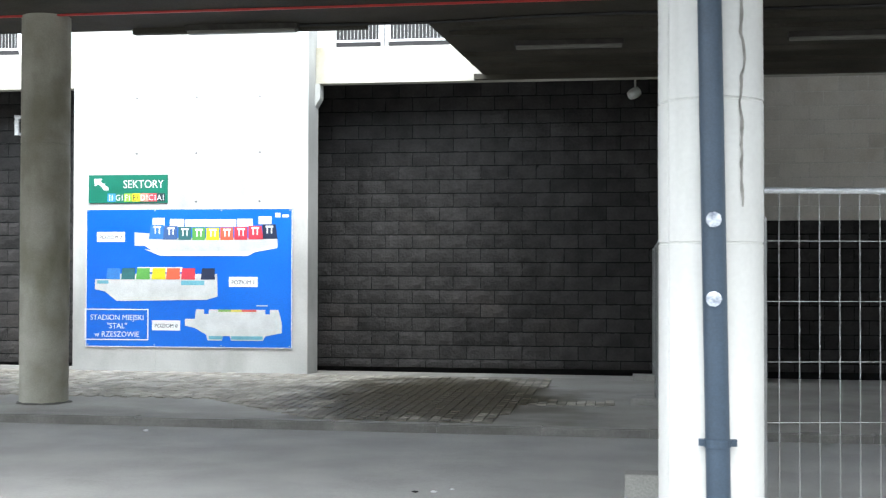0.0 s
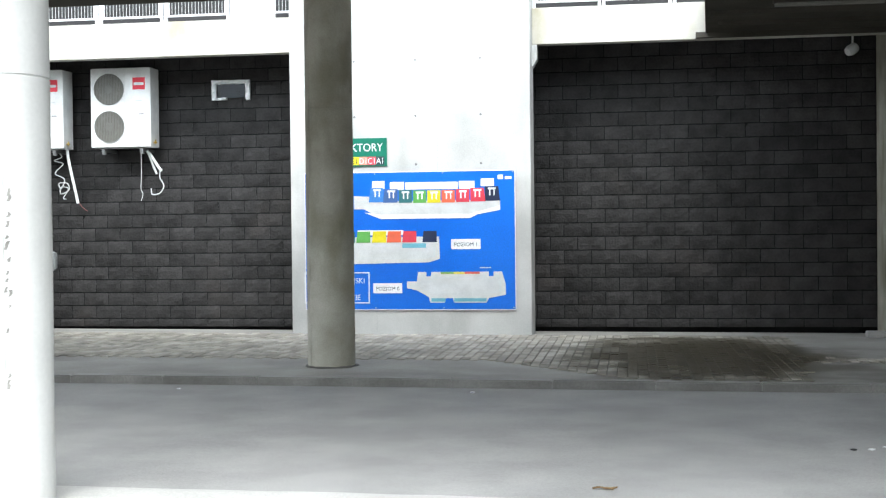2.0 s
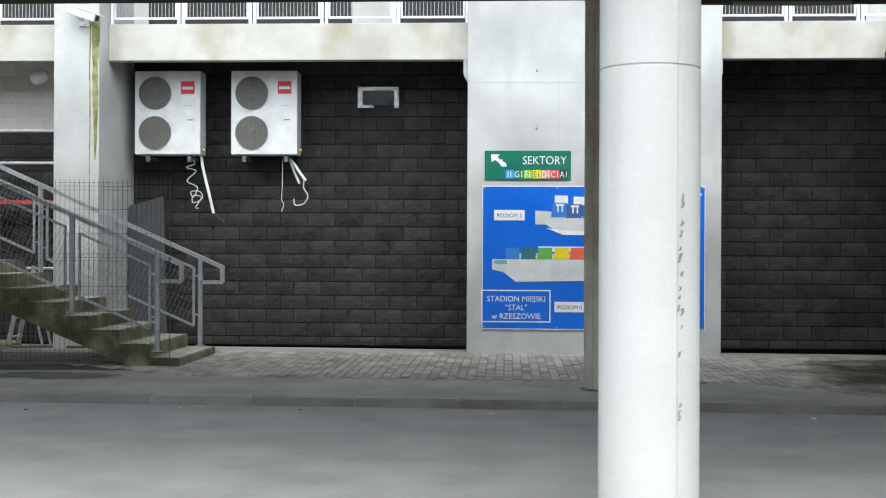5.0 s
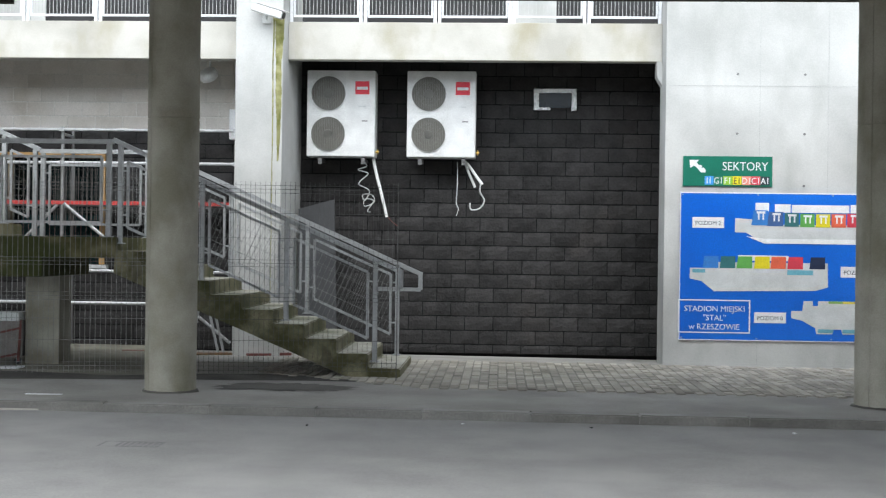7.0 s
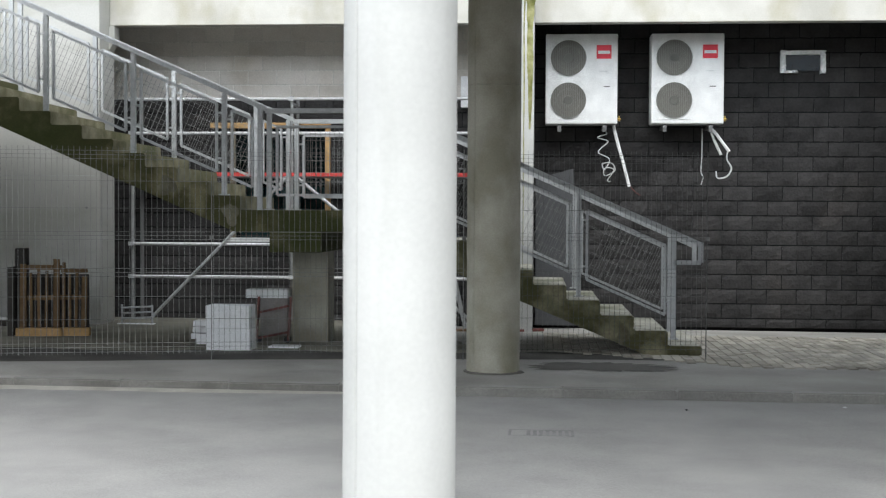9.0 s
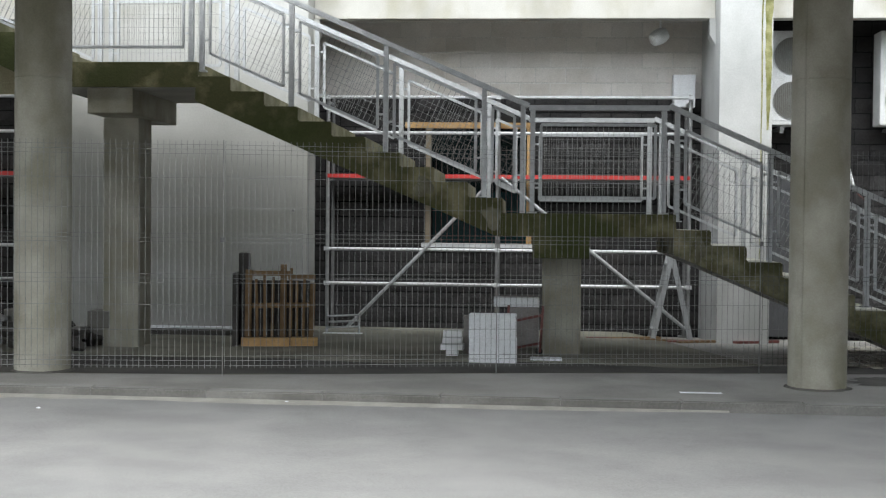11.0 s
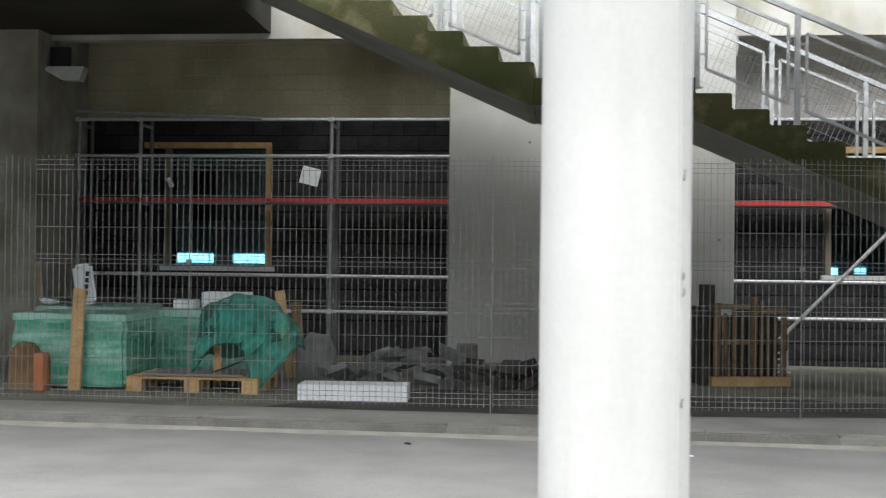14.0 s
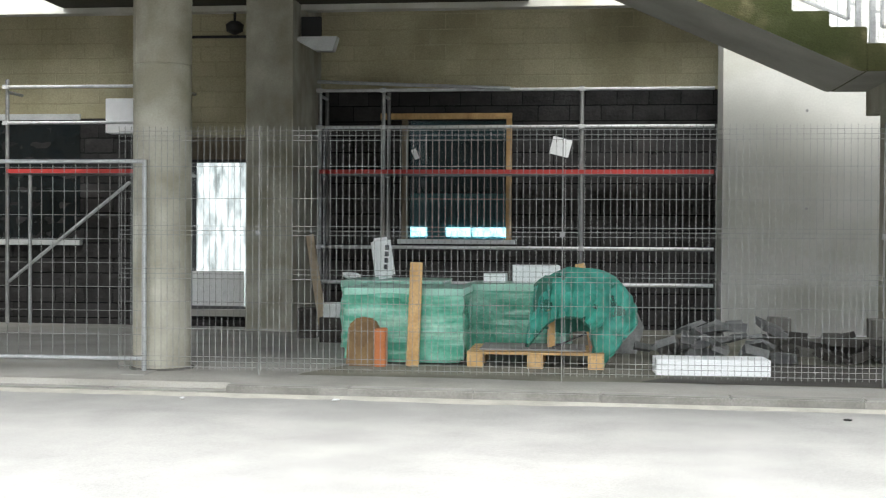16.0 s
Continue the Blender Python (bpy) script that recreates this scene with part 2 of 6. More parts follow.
M_GLASS = glass("window_glass", (0.25, 0.42, 0.45))
# pale wear on the treads, lightened further for light from above
M_TREAD = surf("worn_lit_tread", (0.33, 0.315, 0.25), (0.52, 0.505, 0.44), 4.5, 0.9, 0.25, 60, (0.10, 0.105, 0.05), stainpos=(0.5, 0.7))
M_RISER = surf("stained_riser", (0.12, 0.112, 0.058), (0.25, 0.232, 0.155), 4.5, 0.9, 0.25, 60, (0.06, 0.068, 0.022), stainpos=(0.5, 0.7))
M_MOSS = surf("green_moss", (0.13, 0.135, 0.03), (0.33, 0.32, 0.16), 7, 0.95, 0.4, 60)
M_POSTDARK = plain("dark_fence_post", (0.06, 0.062, 0.062), 0.7)
# grey wall coloured almost black, its shade painted in
M_UPPER = surf("grey_wall_with_shade", (0.022, 0.022, 0.023), (0.034, 0.034, 0.036), 1.0, 0.85, 0.1, 50)
M_LINTEL = surf("brown_lintel", (0.16, 0.13, 0.09), (0.22, 0.185, 0.135), 3.0, 0.9, 0.2, 60)
M_FWIRE = surf("thin_fence_wire", (0.20, 0.205, 0.20), (0.29, 0.295, 0.29), 14, 0.55, 0.0, 90, metal=0.4)
M_DARKGROUND = surf("dark_ground", (0.045, 0.042, 0.037), (0.085, 0.08, 0.07), 1.6, 0.95, 0.4, 45, (0.14, 0.132, 0.118), stainpos=(0.56, 0.75))
M_YARD = surf("darker_site_ground", (0.16, 0.152, 0.118), (0.25, 0.24, 0.195), 1.4, 0.95, 0.3, 60, (0.10, 0.094, 0.07), stainpos=(0.52, 0.72))
M_FARWALL = surf("unseen_blocker_wall", (0.10, 0.093, 0.078), (0.145, 0.136, 0.118), 0.8, 0.85, 0.12, 50)
M_PATCH = surf("pale_repair_mortar", (0.10, 0.093, 0.058), (0.19, 0.176, 0.122), 6, 0.92, 0.25, 60, (0.08, 0.08, 0.03), stainpos=(0.5, 0.75))
# galvanised tube brightened in colour to look lit on the ledgers
M_LEDGER = surf("lit_zinc_tube", (0.52, 0.53, 0.54), (0.64, 0.65, 0.66), 12, 0.4, 0.03, 90, metal=0.35)
# olive stained blocks, also darker than light_block for the deck's shade
M_OLDBLK = surf("stained_shaded_olive_block", (0.37, 0.335, 0.213), (0.50, 0.46, 0.315), 0.9, 0.9, 0.25, 60, (0.20, 0.178, 0.10), vary=0.05, stainpos=(0.50, 0.76), smap=(0.8, 0.8, 0.55))
M_OLDJOINT = surf("stained_shaded_olive_joint", (0.33, 0.298, 0.188), (0.46, 0.42, 0.285), 0.9, 0.9, 0.2, 60)
M_CRACK = surf("crack_edge", (0.16, 0.155, 0.14), (0.26, 0.25, 0.23), 12, 0.95, 0.3, 60)
M_IRON = surf("worn_iron", (0.22, 0.22, 0.215), (0.28, 0.28, 0.274), 9, 0.8, 0.1, 60)
M_DARKFILL = surf("dark_blocks", (0.030, 0.027, 0.023), (0.055, 0.05, 0.044), 6, 0.9, 0.3, 50)
M_HEM = plain("green_cord", (0.01, 0.11, 0.075), 0.7)
M_FOIL = surf("torn_foil", (0.84, 0.85, 0.86), (0.92, 0.93, 0.94), 20, 0.3, 0.5, 40, metal=0.25)
M_JOINT = surf("form_joint", (0.38, 0.39, 0.38), (0.45, 0.46, 0.45), 2, 0.85, 0.1, 60)
# paler kerb front, still darkened for its shaded upright side
M_KERBMID = surf("worn_shaded_kerb_face", (0.17, 0.166, 0.154), (0.22, 0.215, 0.20), 2.5, 0.95, 0.25, 70, (0.13, 0.127, 0.116), vary=0.1)
M_DAMP = surf("damp_concrete", (0.085, 0.08, 0.07), (0.13, 0.124, 0.11), 2.2, 0.8, 0.2, 60, (0.17, 0.163, 0.148), stainpos=(0.5, 0.7))
M_SMOOTH = surf("smooth_cast_concrete", (0.36, 0.357, 0.327), (0.47, 0.468, 0.442), 0.9, 0.55, 0.04, 50, (0.29, 0.283, 0.223), grain=0.05, smap=(0.5, 0.5, 1.6), stainpos=(0.5, 0.75))
M_GREYWOOD = surf("grey_timber", (0.24, 0.185, 0.12), (0.33, 0.265, 0.185), 6, 0.85, 0.2, 50, (0.16, 0.12, 0.08), streak=0.6)
# brighter teal stands in for light on the rooms' back wall
M_TEAL = surf("teal_lit_band", (0.08, 0.27, 0.29), (0.11, 0.33, 0.35), 1, 0.7, 0.05, 20)
M_TUBE = surf("weathered_scaffold_tube", (0.27, 0.275, 0.275), (0.40, 0.405, 0.405), 9, 0.42, 0.03, 70, (0.16, 0.13, 0.10), metal=0.55, stainpos=(0.55, 0.72))
# darker copy of the fence wire, for the shaded end panel
M_WIRESHADE = surf("shaded_fence_wire", (0.075, 0.078, 0.076), (0.11, 0.113, 0.11), 14, 0.6, 0.0, 90, metal=0.3)
M_LOAD = surf("brown_grey_board", (0.21, 0.195, 0.185), (0.28, 0.262, 0.25), 4, 0.8, 0.1, 60)
M_FARGROUND = surf("unseen_dark_ground", (0.07, 0.07, 0.068), (0.11, 0.11, 0.106), 1.5, 0.9, 0.3, 90, (0.14, 0.14, 0.134))
M_SAND = surf("pale_sand", (0.40, 0.385, 0.34), (0.52, 0.50, 0.45), 5, 0.95, 0.3, 90, (0.33, 0.315, 0.28))
M_NEARPAVE = surf("dusty_pale_concrete", (0.47, 0.465, 0.445), (0.56, 0.555, 0.535), 1.8, 0.9, 0.25, 90, (0.40, 0.395, 0.375))
M_SLAB = surf("walkway_soffit", (0.30, 0.295, 0.27), (0.40, 0.39, 0.36), 1.4, 0.85, 0.12, 50, (0.22, 0.215, 0.19))
M_DAY = glow("daylight_beyond", (0.90, 0.93, 0.94), 0.36)


# ---- building helpers ----
def box(bm, x0, x1, y0, y1, z0, z1, bev=0.0):
    m = Matrix.LocRotScale(((x0 + x1) / 2, (y0 + y1) / 2, (z0 + z1) / 2), None, (abs(x1 - x0), abs(y1 - y0), abs(z1 - z0)))
    vs = bmesh.ops.create_cube(bm, size=1, matrix=m)["verts"]
    if bev:
        es = list({e for v in vs for e in v.link_edges})
        bmesh.ops.bevel(bm, geom=es, offset=bev, segments=2, affect="EDGES", profile=0.6)
    return vs


def rod(bm, p, q, r, n=8):
    p, q = Vector(p), Vector(q)
    d = q - p
    m = Matrix.Translation((p + q) / 2) @ d.to_track_quat("Z", "Y").to_matrix().to_4x4()
    bmesh.ops.create_cone(bm, cap_ends=True, segments=n, radius1=r, radius2=r, depth=d.length, matrix=m)


def bar(bm, p, q, w, h):
    """A rectangular bar from p to q: w across (level), h high."""
    p, q = Vector(p), Vector(q)
    d = (q - p).normalized()
    side = Vector((0, 0, 1)).cross(d)
    side = side.normalized() if side.length > 1e-4 else Vector((1, 0, 0))
    up = d.cross(side).normalized()
    vs = [bm.verts.new(c + side * (a * w / 2) + up * (b * h / 2)) for c in (p, q) for a, b in ((-1, -1), (1, -1), (1, 1), (-1, 1))]
    for f in ((3, 2, 1, 0), (4, 5, 6, 7), (0, 1, 5, 4), (1, 2, 6, 5), (2, 3, 7, 6), (3, 0, 4, 7)):
        bm.faces.new([vs[i] for i in f])


def prism(bm, pts, y0, y1):
    """An outline in x and z, thick from y0 to y1."""
    a = [bm.verts.new((x, y0, z)) for x, z in pts]
    b = [bm.verts.new((x, y1, z)) for x, z in pts]
    bm.faces.new(a)
    bm.faces.new(b[::-1])
    for i in range(len(pts)):
        j = (i + 1) % len(pts)
        bm.faces.new((a[j], a[i], b[i], b[j]))
    bmesh.ops.recalc_face_normals(bm, faces=bm.faces)


def lathe(bm, prof, n=32, cx=0.0, cy=0.0):
    rings = [[bm.verts.new((cx + r * math.cos(2 * math.pi * i / n), cy + r * math.sin(2 * math.pi * i / n), z)) for i in range(n)] for r, z in prof]
    for a, b in zip(rings, rings[1:]):
        for i in range(n):
            bm.faces.new((a[i], a[(i + 1) % n], b[(i + 1) % n], b[i]))
    bm.faces.new(rings[0][::-1])
    bm.faces.new(rings[-1])


def hose(bm, pts, r, n=6, steps=6):
    """A round cord through pts, smoothed."""
    P = [Vector(p) for p in pts]
    path = []
    for i in range(len(P) - 1):
        a, b, c, d = P[max(i - 1, 0)], P[i], P[i + 1], P[min(i + 2, len(P) - 1)]
        for k in range(steps):
            t = k / steps
            path.append(0.5 * ((2 * b) + (c - a) * t + (2 * a - 5 * b + 4 * c - d) * t * t + (3 * b - a - 3 * c + d) * t ** 3))
    path.append(P[-1])
    rings = []
    for i, c in enumerate(path):
        d = (path[min(i + 1, len(path) - 1)] - path[max(i - 1, 0)]).normalized()
        s = d.orthogonal().normalized() if not rings else (side - d * side.dot(d)).normalized()
        side = s
        u = d.cross(s)
        rings.append([bm.verts.new(c + (s * math.cos(2 * math.pi * k / n) + u * math.sin(2 * math.pi * k / n)) * r) for k in range(n)])
    for a, b in zip(rings, rings[1:]):
        for k in range(n):
            bm.faces.new((a[k], a[(k + 1) % n], b[(k + 1) % n], b[k]))
    bm.faces.new(rings[0][::-1])
    bm.faces.new(rings[-1])


def mesh_of(name, bm, mat, smooth=False):
    me = bpy.data.meshes.new(name)
    bm.to_mesh(me)
    bm.free()
    me.materials.append(mat)
    if smooth:
        me.shade_smooth()
        me.set_sharp_from_angle(angle=radians(35))
    return me


def part(name, bm, mat, parent=None, label="", smooth=False):
    ob = new(name, mesh_of(name, bm, mat, smooth))
    if parent is not None:
        ob.parent = parent
    if label:
        ob["label"] = label
    return ob


def thing(name, at, label, category, group="", kind="", rz=0):
    ob = new(name)
    ob.empty_display_size = 0.1
    ob.matrix_world = pose(*at, 0, 0, rz)
    return tagged(ob, label, category, group, kind)


def B():
    return bmesh.new()


def structure(name, bm, mat, label, category, smooth=False):
    return tagged(part(name, bm, mat, smooth=smooth), label, category, kind="structure")


def boxpart(name, dims, mat, parent, label="", bev=0.0):
    bm = B()
    box(bm, *dims, bev)
    return part(name, bm, mat, parent, label)


def rodpart(name, p, q, r, mat, parent, label="", n=10):
    bm = B()
    rod(bm, p, q, r, n)
    return part(name, bm, mat, parent, label, smooth=True)


def words(name, text, size, x, z, y, mat, parent, align="LEFT", squeeze=1.0):
    """Writing on a face that looks towards -y, as a thin mesh."""
    cu = bpy.data.curves.new(name, "FONT")
    cu.body, cu.size, cu.align_x, cu.extrude = text, size, align, 0.0008
    cu.resolution_u = 3
    tmp = bpy.data.objects.new(name, cu)
    scene.collection.objects.link(tmp)
    bpy.context.view_layer.update()
    me = bpy.data.meshes.new_from_object(tmp)
    bpy.data.objects.remove(tmp)
    me.materials.clear()
    me.materials.append(mat)
    ob = new(name, me)
    ob.parent = parent
    ob.matrix_local = pose(x, y, z, 90, 0, 0) @ Matrix.Diagonal((squeeze, 1, 1, 1))
    return ob


# ---- ground ----
TILT = Matrix.Translation((-5, 0, 0)) @ Matrix.Rotation(0.0042, 4, "Y") @ Matrix.Translation((5, 0, 0))   # the street climbs gently
ZP, ZR = -0.05, -0.128          # pavement and road levels
YW = 18.90                     # face of the block walls
YP0, YP1 = 17.32, 17.88        # piers, front and back
ZD = 3.95                      # underside of the deck
YK = 12.25                     # front of the kerb
YB0 = 18.885                   # back of the piers that reach the wall


def gz(x):
    """Height of the pavement."""
    return ZP - 0.0042 * (x + 5)


bm = B()
box(bm, -400, 400, -400, 600, -1.0, ZR - 0.12)
structure("ground", bm, M_ASPHALT, "dusty grey open ground round the stand", "ground").matrix_world = TILT
bm = B()
box(bm, -70, 45, 0.0, YK, ZR - 0.118, ZR)
structure("road", bm, M_ASPHALT, "smooth grey asphalt road with faint worn patches", "road").matrix_world = TILT
# added behind the camera: dark ground that bounces less light under the deck
bm = B()
box(bm, -70, 45, -29.9, -0.003, ZR - 0.118, ZR - 0.002)
structure("ground_south", bm, M_FARGROUND, "unseen dark ground added to cut bounce light", "ground").matrix_world = TILT
bm = B()
box(bm, -70, 45, YK + 0.15, 17.2, ZR - 0.1, ZP)
structure("pavement", bm, M_PAVE, "grey concrete pavement strip dulled by dirt", "pavement").matrix_world = TILT
bm = B()
vs = [bm.verts.new(v) for v in ((-70, 17.2, ZP), (45, 17.2, ZP), (45, 19.1, -0.15), (-70, 19.1, -0.15), (-70, 17.2, -0.3), (45, 17.2, -0.3), (45, 19.1, -0.3), (-70, 19.1, -0.3))]
for f in ((0, 1, 2, 3), (7, 6, 5, 4), (0, 4, 5, 1), (1, 5, 6, 2), (2, 6, 7, 3), (3, 7, 4, 0)):
    bm.faces.new([vs[i] for i in f])
structure("apron", bm, M_PAVE, "concrete apron falling towards the block wall", "pavement").matrix_world = TILT


# ---- deck overhead ----
def slab(name, x0, x1, y0, y1, label):
    """A slab whose ends may run askew: x0 and x1 are pairs, at y0 and at y1."""
    bm = B()
    for v in box(bm, 0, 1, y0, y1, ZD, ZD + 0.45):
        k = v.co.y > (y0 + y1) / 2
        v.co.x = x1[k] if v.co.x > 0.5 else x0[k]
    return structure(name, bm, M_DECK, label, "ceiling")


XE = 13.0                      # the deck's east end, out of view and set for the light


bm = B()
# the near rim is unseen, shaped to let in the wanted light
rim = [(XE, 4.1), (0.0, 4.1), (-1.6, 5.1), (-3.4, 6.1), (-9.0, 6.1), (-15.0, 8.6), (-21.0, 8.7), (-70, 7.9), (-70, 14.1), (XE, 14.1)]
lo = [bm.verts.new((x, y, ZD)) for x, y in rim]
hi = [bm.verts.new((x, y, ZD + 0.22)) for x, y in rim]
bm.faces.new(lo), bm.faces.new(hi[::-1])
for i in range(len(rim)):
    j = (i + 1) % len(rim)
    bm.faces.new((lo[i], lo[j], hi[j], hi[i]))
bmesh.ops.recalc_face_normals(bm, faces=bm.faces)
structure("ceiling_deck", bm, M_DECK, "concrete deck underside over the road, darkened for shade", "ceiling")
# three added walls out of view, blocking low light from the sides
bm = B()
box(bm, -80, 60, -30.4, -30, ZR, 12.0)
structure("blocker_south", bm, M_FARWALL, "unseen wall added to block the low southern sky", "wall")
bm = B()
box(bm, 60.0, 60.4, -30, 40, ZR, 9.0)
structure("blocker_east", bm, M_FARWALL, "unseen wall added to close the eastern horizon", "wall")
bm = B()
box(bm, -30.0, -29.7, 8.6, 18.88, -0.3, ZD - 0.002)
structure("blocker_west", bm, M_COL, "unseen concrete wall added to block light from the west", "wall")
slab("ceiling_east", (-0.37, -0.15), (XE, XE), 14.1, 17.7, "concrete deck joining the building, darkened for shade")
# added slab beyond view, keeps skylight off the western wall
slab("ceiling_far", (-45.0, -45.0), (-28.9, -28.9), 14.1, 17.7, "unseen deck slab added to block sky light further along")
slab("ceiling_west", (-27.5, -27.5), (-21.62, -21.75), 14.1, 17.7, "concrete deck joining the building above the stairs, darkened for shade")
bm = B()
bar(bm, (-26, 13.36, ZD - 0.012), (6, 13.06, ZD - 0.012), 0.03, 0.02)
structure("cable_red", bm, M_RED, "thin red cable run along the deck underside", "cable")
bm = B()
hose(bm, [(-2.2, 13.94, ZD - 0.016), (-0.3, 13.97, ZD - 0.02), (0.8, 13.82, ZD - 0.016), (2.0, 13.74, ZD - 0.02), (6.0, 13.70, ZD - 0.016)], 0.014)
structure("cable_black", bm, M_BLACKRUBBER, "black cable run along the deck underside", "cable", True)
bm = B()
for x0, x1, y in ((-0.2, XE, 14.62), (-0.2, XE, 15.95), (-0.05, XE, 16.75)):
    box(bm, x0, x1, y - 0.05, y + 0.05, ZD - 0.05, ZD + 0.01)
for x0, x1 in ((-24.0, -13.0), (-3.6, -1.0), (0.0, 11.0)):
    box(bm, x0, x1, 13.98, 14.08, ZD - 0.06, ZD + 0.01)
box(bm, -0.28, 10.0, 17.60, 17.695, 3.885, ZD + 0.01)
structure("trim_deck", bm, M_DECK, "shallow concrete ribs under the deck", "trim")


M_STRIP = plain("dusty_diffuser", (0.19, 0.183, 0.16), 0.5)


def strip_light(x, y):
    t = thing("strip_light", (x, y, ZD), "unlit grey strip light fixed under the concrete deck", "lamp", "strip lights under the deck")
    boxpart("housing", (-0.62, 0.62, -0.06, 0.06, -0.06, -0.002), M_DARKFILL, t, bev=0.008)
    boxpart("diffuser", (-0.6, 0.6, -0.045, 0.045, -0.095, -0.058), M_STRIP, t, "dusty opal diffuser", 0.012)


for x, y in ((-2.35, 13.92), (1.08, 15.25), (4.1, 15.1)):
    strip_light(x, y)


# ---- piers, beams, upper storey ----
def pier(name, x0, x1, label, y1=YP1, corbels=(1, 1), mat=M_PIER):
    bm = B()
    box(bm, x0, x1, YP0, y1, -0.2, 7.5, 0.012)
    for side, on in zip((0, 1), corbels):
        if on:
            xa, xb = (x0, x0 - 0.07) if side == 0 else (x1, x1 + 0.07)
            prism(bm, [(xa, 3.56), (xa, 3.875), (xb, 3.875), (xb, 3.68)], YP0 + 0.36, YP1 - 0.004)
    return structure(name, bm, mat, label, "pier")


def tie_holes(x0, x1, zs, xs, level=(3.52, 5.0), upright=(0.36, 0.62)):
    bm = B()
    for z in zs:
        for x in xs:
            bmesh.ops.create_cone(bm, cap_ends=True, segments=10, radius1=0.016, radius2=0.016, depth=0.01, matrix=pose(x, YP0 - 0.004, z, 90))
    structure("tie_holes", bm, M_STEELDARK, "formwork tie holes in the concrete pier", "trim")
    bm = B()
    for z in level:
        box(bm, x0 + 0.02, x1 - 0.02, YP0 - 0.0025, YP0 + 0.002, z - 0.004, z + 0.004)
    for x in [x0 + (x1 - x0) * f for f in upright]:
        box(bm, x - 0.003, x + 0.003, YP0 - 0.0025, YP0 + 0.002, -0.04, 6.0)
    structure("form_joints", bm, M_JOINT, "thin formwork joints in the concrete pier", "trim")


pier("pier_1", -5.80, -2.48, "wide light grey cast concrete pier carrying the sign")
tie_holes(-5.8, -2.48, (2.25, 2.91, 3.67), (-4.89, -4.04, -3.15))
pier("pier_2", -11.36, -10.74, "narrow grey concrete pier with a green-stained edge", YB0, corbels=(1, 0))
pier("pier_3", -19.53, -16.28, "wide smooth grey concrete pier behind the stairs", mat=M_SMOOTH)
tie_holes(-19.53, -16.28, (1.5, 2.6), (-18.6, -16.45), (1.91,), ())
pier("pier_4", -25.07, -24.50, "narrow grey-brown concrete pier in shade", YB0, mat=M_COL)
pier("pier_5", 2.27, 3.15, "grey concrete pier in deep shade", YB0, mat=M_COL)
pier("pier_6", -33.2, -30.0, "wide concrete pier far along the building")
pier("pier_7", 9.0, 9.7, "grey concrete pier by the fence", mat=M_COL)


for x0, w0, z0, label in ((-10.79, 0.12, 2.5, "yellow-green moss streak down the pier edge"), (-10.865, 0.022, 0.6, "thin dark green streak down the pier face")):
    bm = B()
    rows = []
    n = 48
    for k in range(n + 1):
        z = 4.42 + (z0 - 4.42) * k / n
        w = w0 * (1 - 0.75 * k / n) * (1 + 0.5 * noise.noise(Vector((x0, z * 3.0, 0))) + 0.3 * noise.noise(Vector((x0, z * 14.0, 4))))
        x = x0 + 0.012 * noise.noise(Vector((z * 2.0, x0, 7)))
        rows.append([bm.verts.new((x + d * w / 2, YP0 - 0.004, z)) for d in (-1, 1)])
    for p, q in zip(rows, rows[1:]):
        bm.faces.new((p[0], q[0], q[1], p[1]))
    structure("moss_streak", bm, M_MOSS, label, "moss")


def beam(name, x0, x1):
    bm = B()
    box(bm, x0, x1, 17.70, 17.882, 3.88, 4.38, 0.01)
    return structure(name, bm, M_BEAM, "pale stained concrete edge beam over the bay", "beam")


XB = [(-30.0, -25.07), (-24.50, -19.53), (-16.28, -11.36), (-10.74, -5.80), (-2.48, 2.27), (3.15, 9.0)]
for i, (a, b) in enumerate(XB):
    beam("beam_%d" % (i + 1), a + 0.003, b - 0.003)
bm = B()
box(bm, -45, 20, 17.884, 22.0, 4.10, 4.36)
structure("ceiling_walkway", bm, M_SLAB, "concrete floor slab of the upper walkway", "ceiling")
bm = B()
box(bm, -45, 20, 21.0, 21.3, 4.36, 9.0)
structure("wall_upper", bm, M_UPPER, "upper storey wall with shade put into its colour", "wall")
bm = B()
for k in range(14):
    x = -40.6 + k * 4.1
    box(bm, x, x + 0.75, 20.97, 21.05, 4.5, 7.2)
structure("trim_upper_panels", bm, M_PIER, "pale grey panels on the upper storey wall", "panel")


def walkway_rail(x0, x1):
    """One panel of the upper railing: posts, frame and upright bars."""
    t = thing("walkway_railing", ((x0 + x1) / 2, 17.78, 4.38), "white-grey galvanised railing panel on the edge beam", "railing", "railings of the upper walkway")
    w = (x1 - x0) / 2
    for s in (-1, 1):
        boxpart("post", (s * (w - 0.02) - 0.02, s * (w - 0.02) + 0.02, -0.02, 0.02, 0, 1.1), M_INK, t)
    bm = B()
    for z in (0.09, 1.0):
        box(bm, -w + 0.05, w - 0.05, -0.014, 0.014, z - 0.014, z + 0.014)
    for s in (-1, 1):
        box(bm, s * (w - 0.06) - 0.012, s * (w - 0.06) + 0.012, -0.012, 0.012, 0.104, 0.986)
    part("frame", bm, M_INK, t)
    bm = B()
    n = int(2 * w / 0.055)
    for k in range(1, n):
        x = -w + 0.06 + (2 * w - 0.12) * k / n
        box(bm, x - 0.003, x + 0.003, -0.004, 0.004, 0.1, 0.99)
    tagged(part("infill", bm, M_WIRE, t, "thin upright wires"), kind="stuff")
    boxpart("handrail", (-w, w, -0.025, 0.025, 1.1, 1.15), M_INK, t)


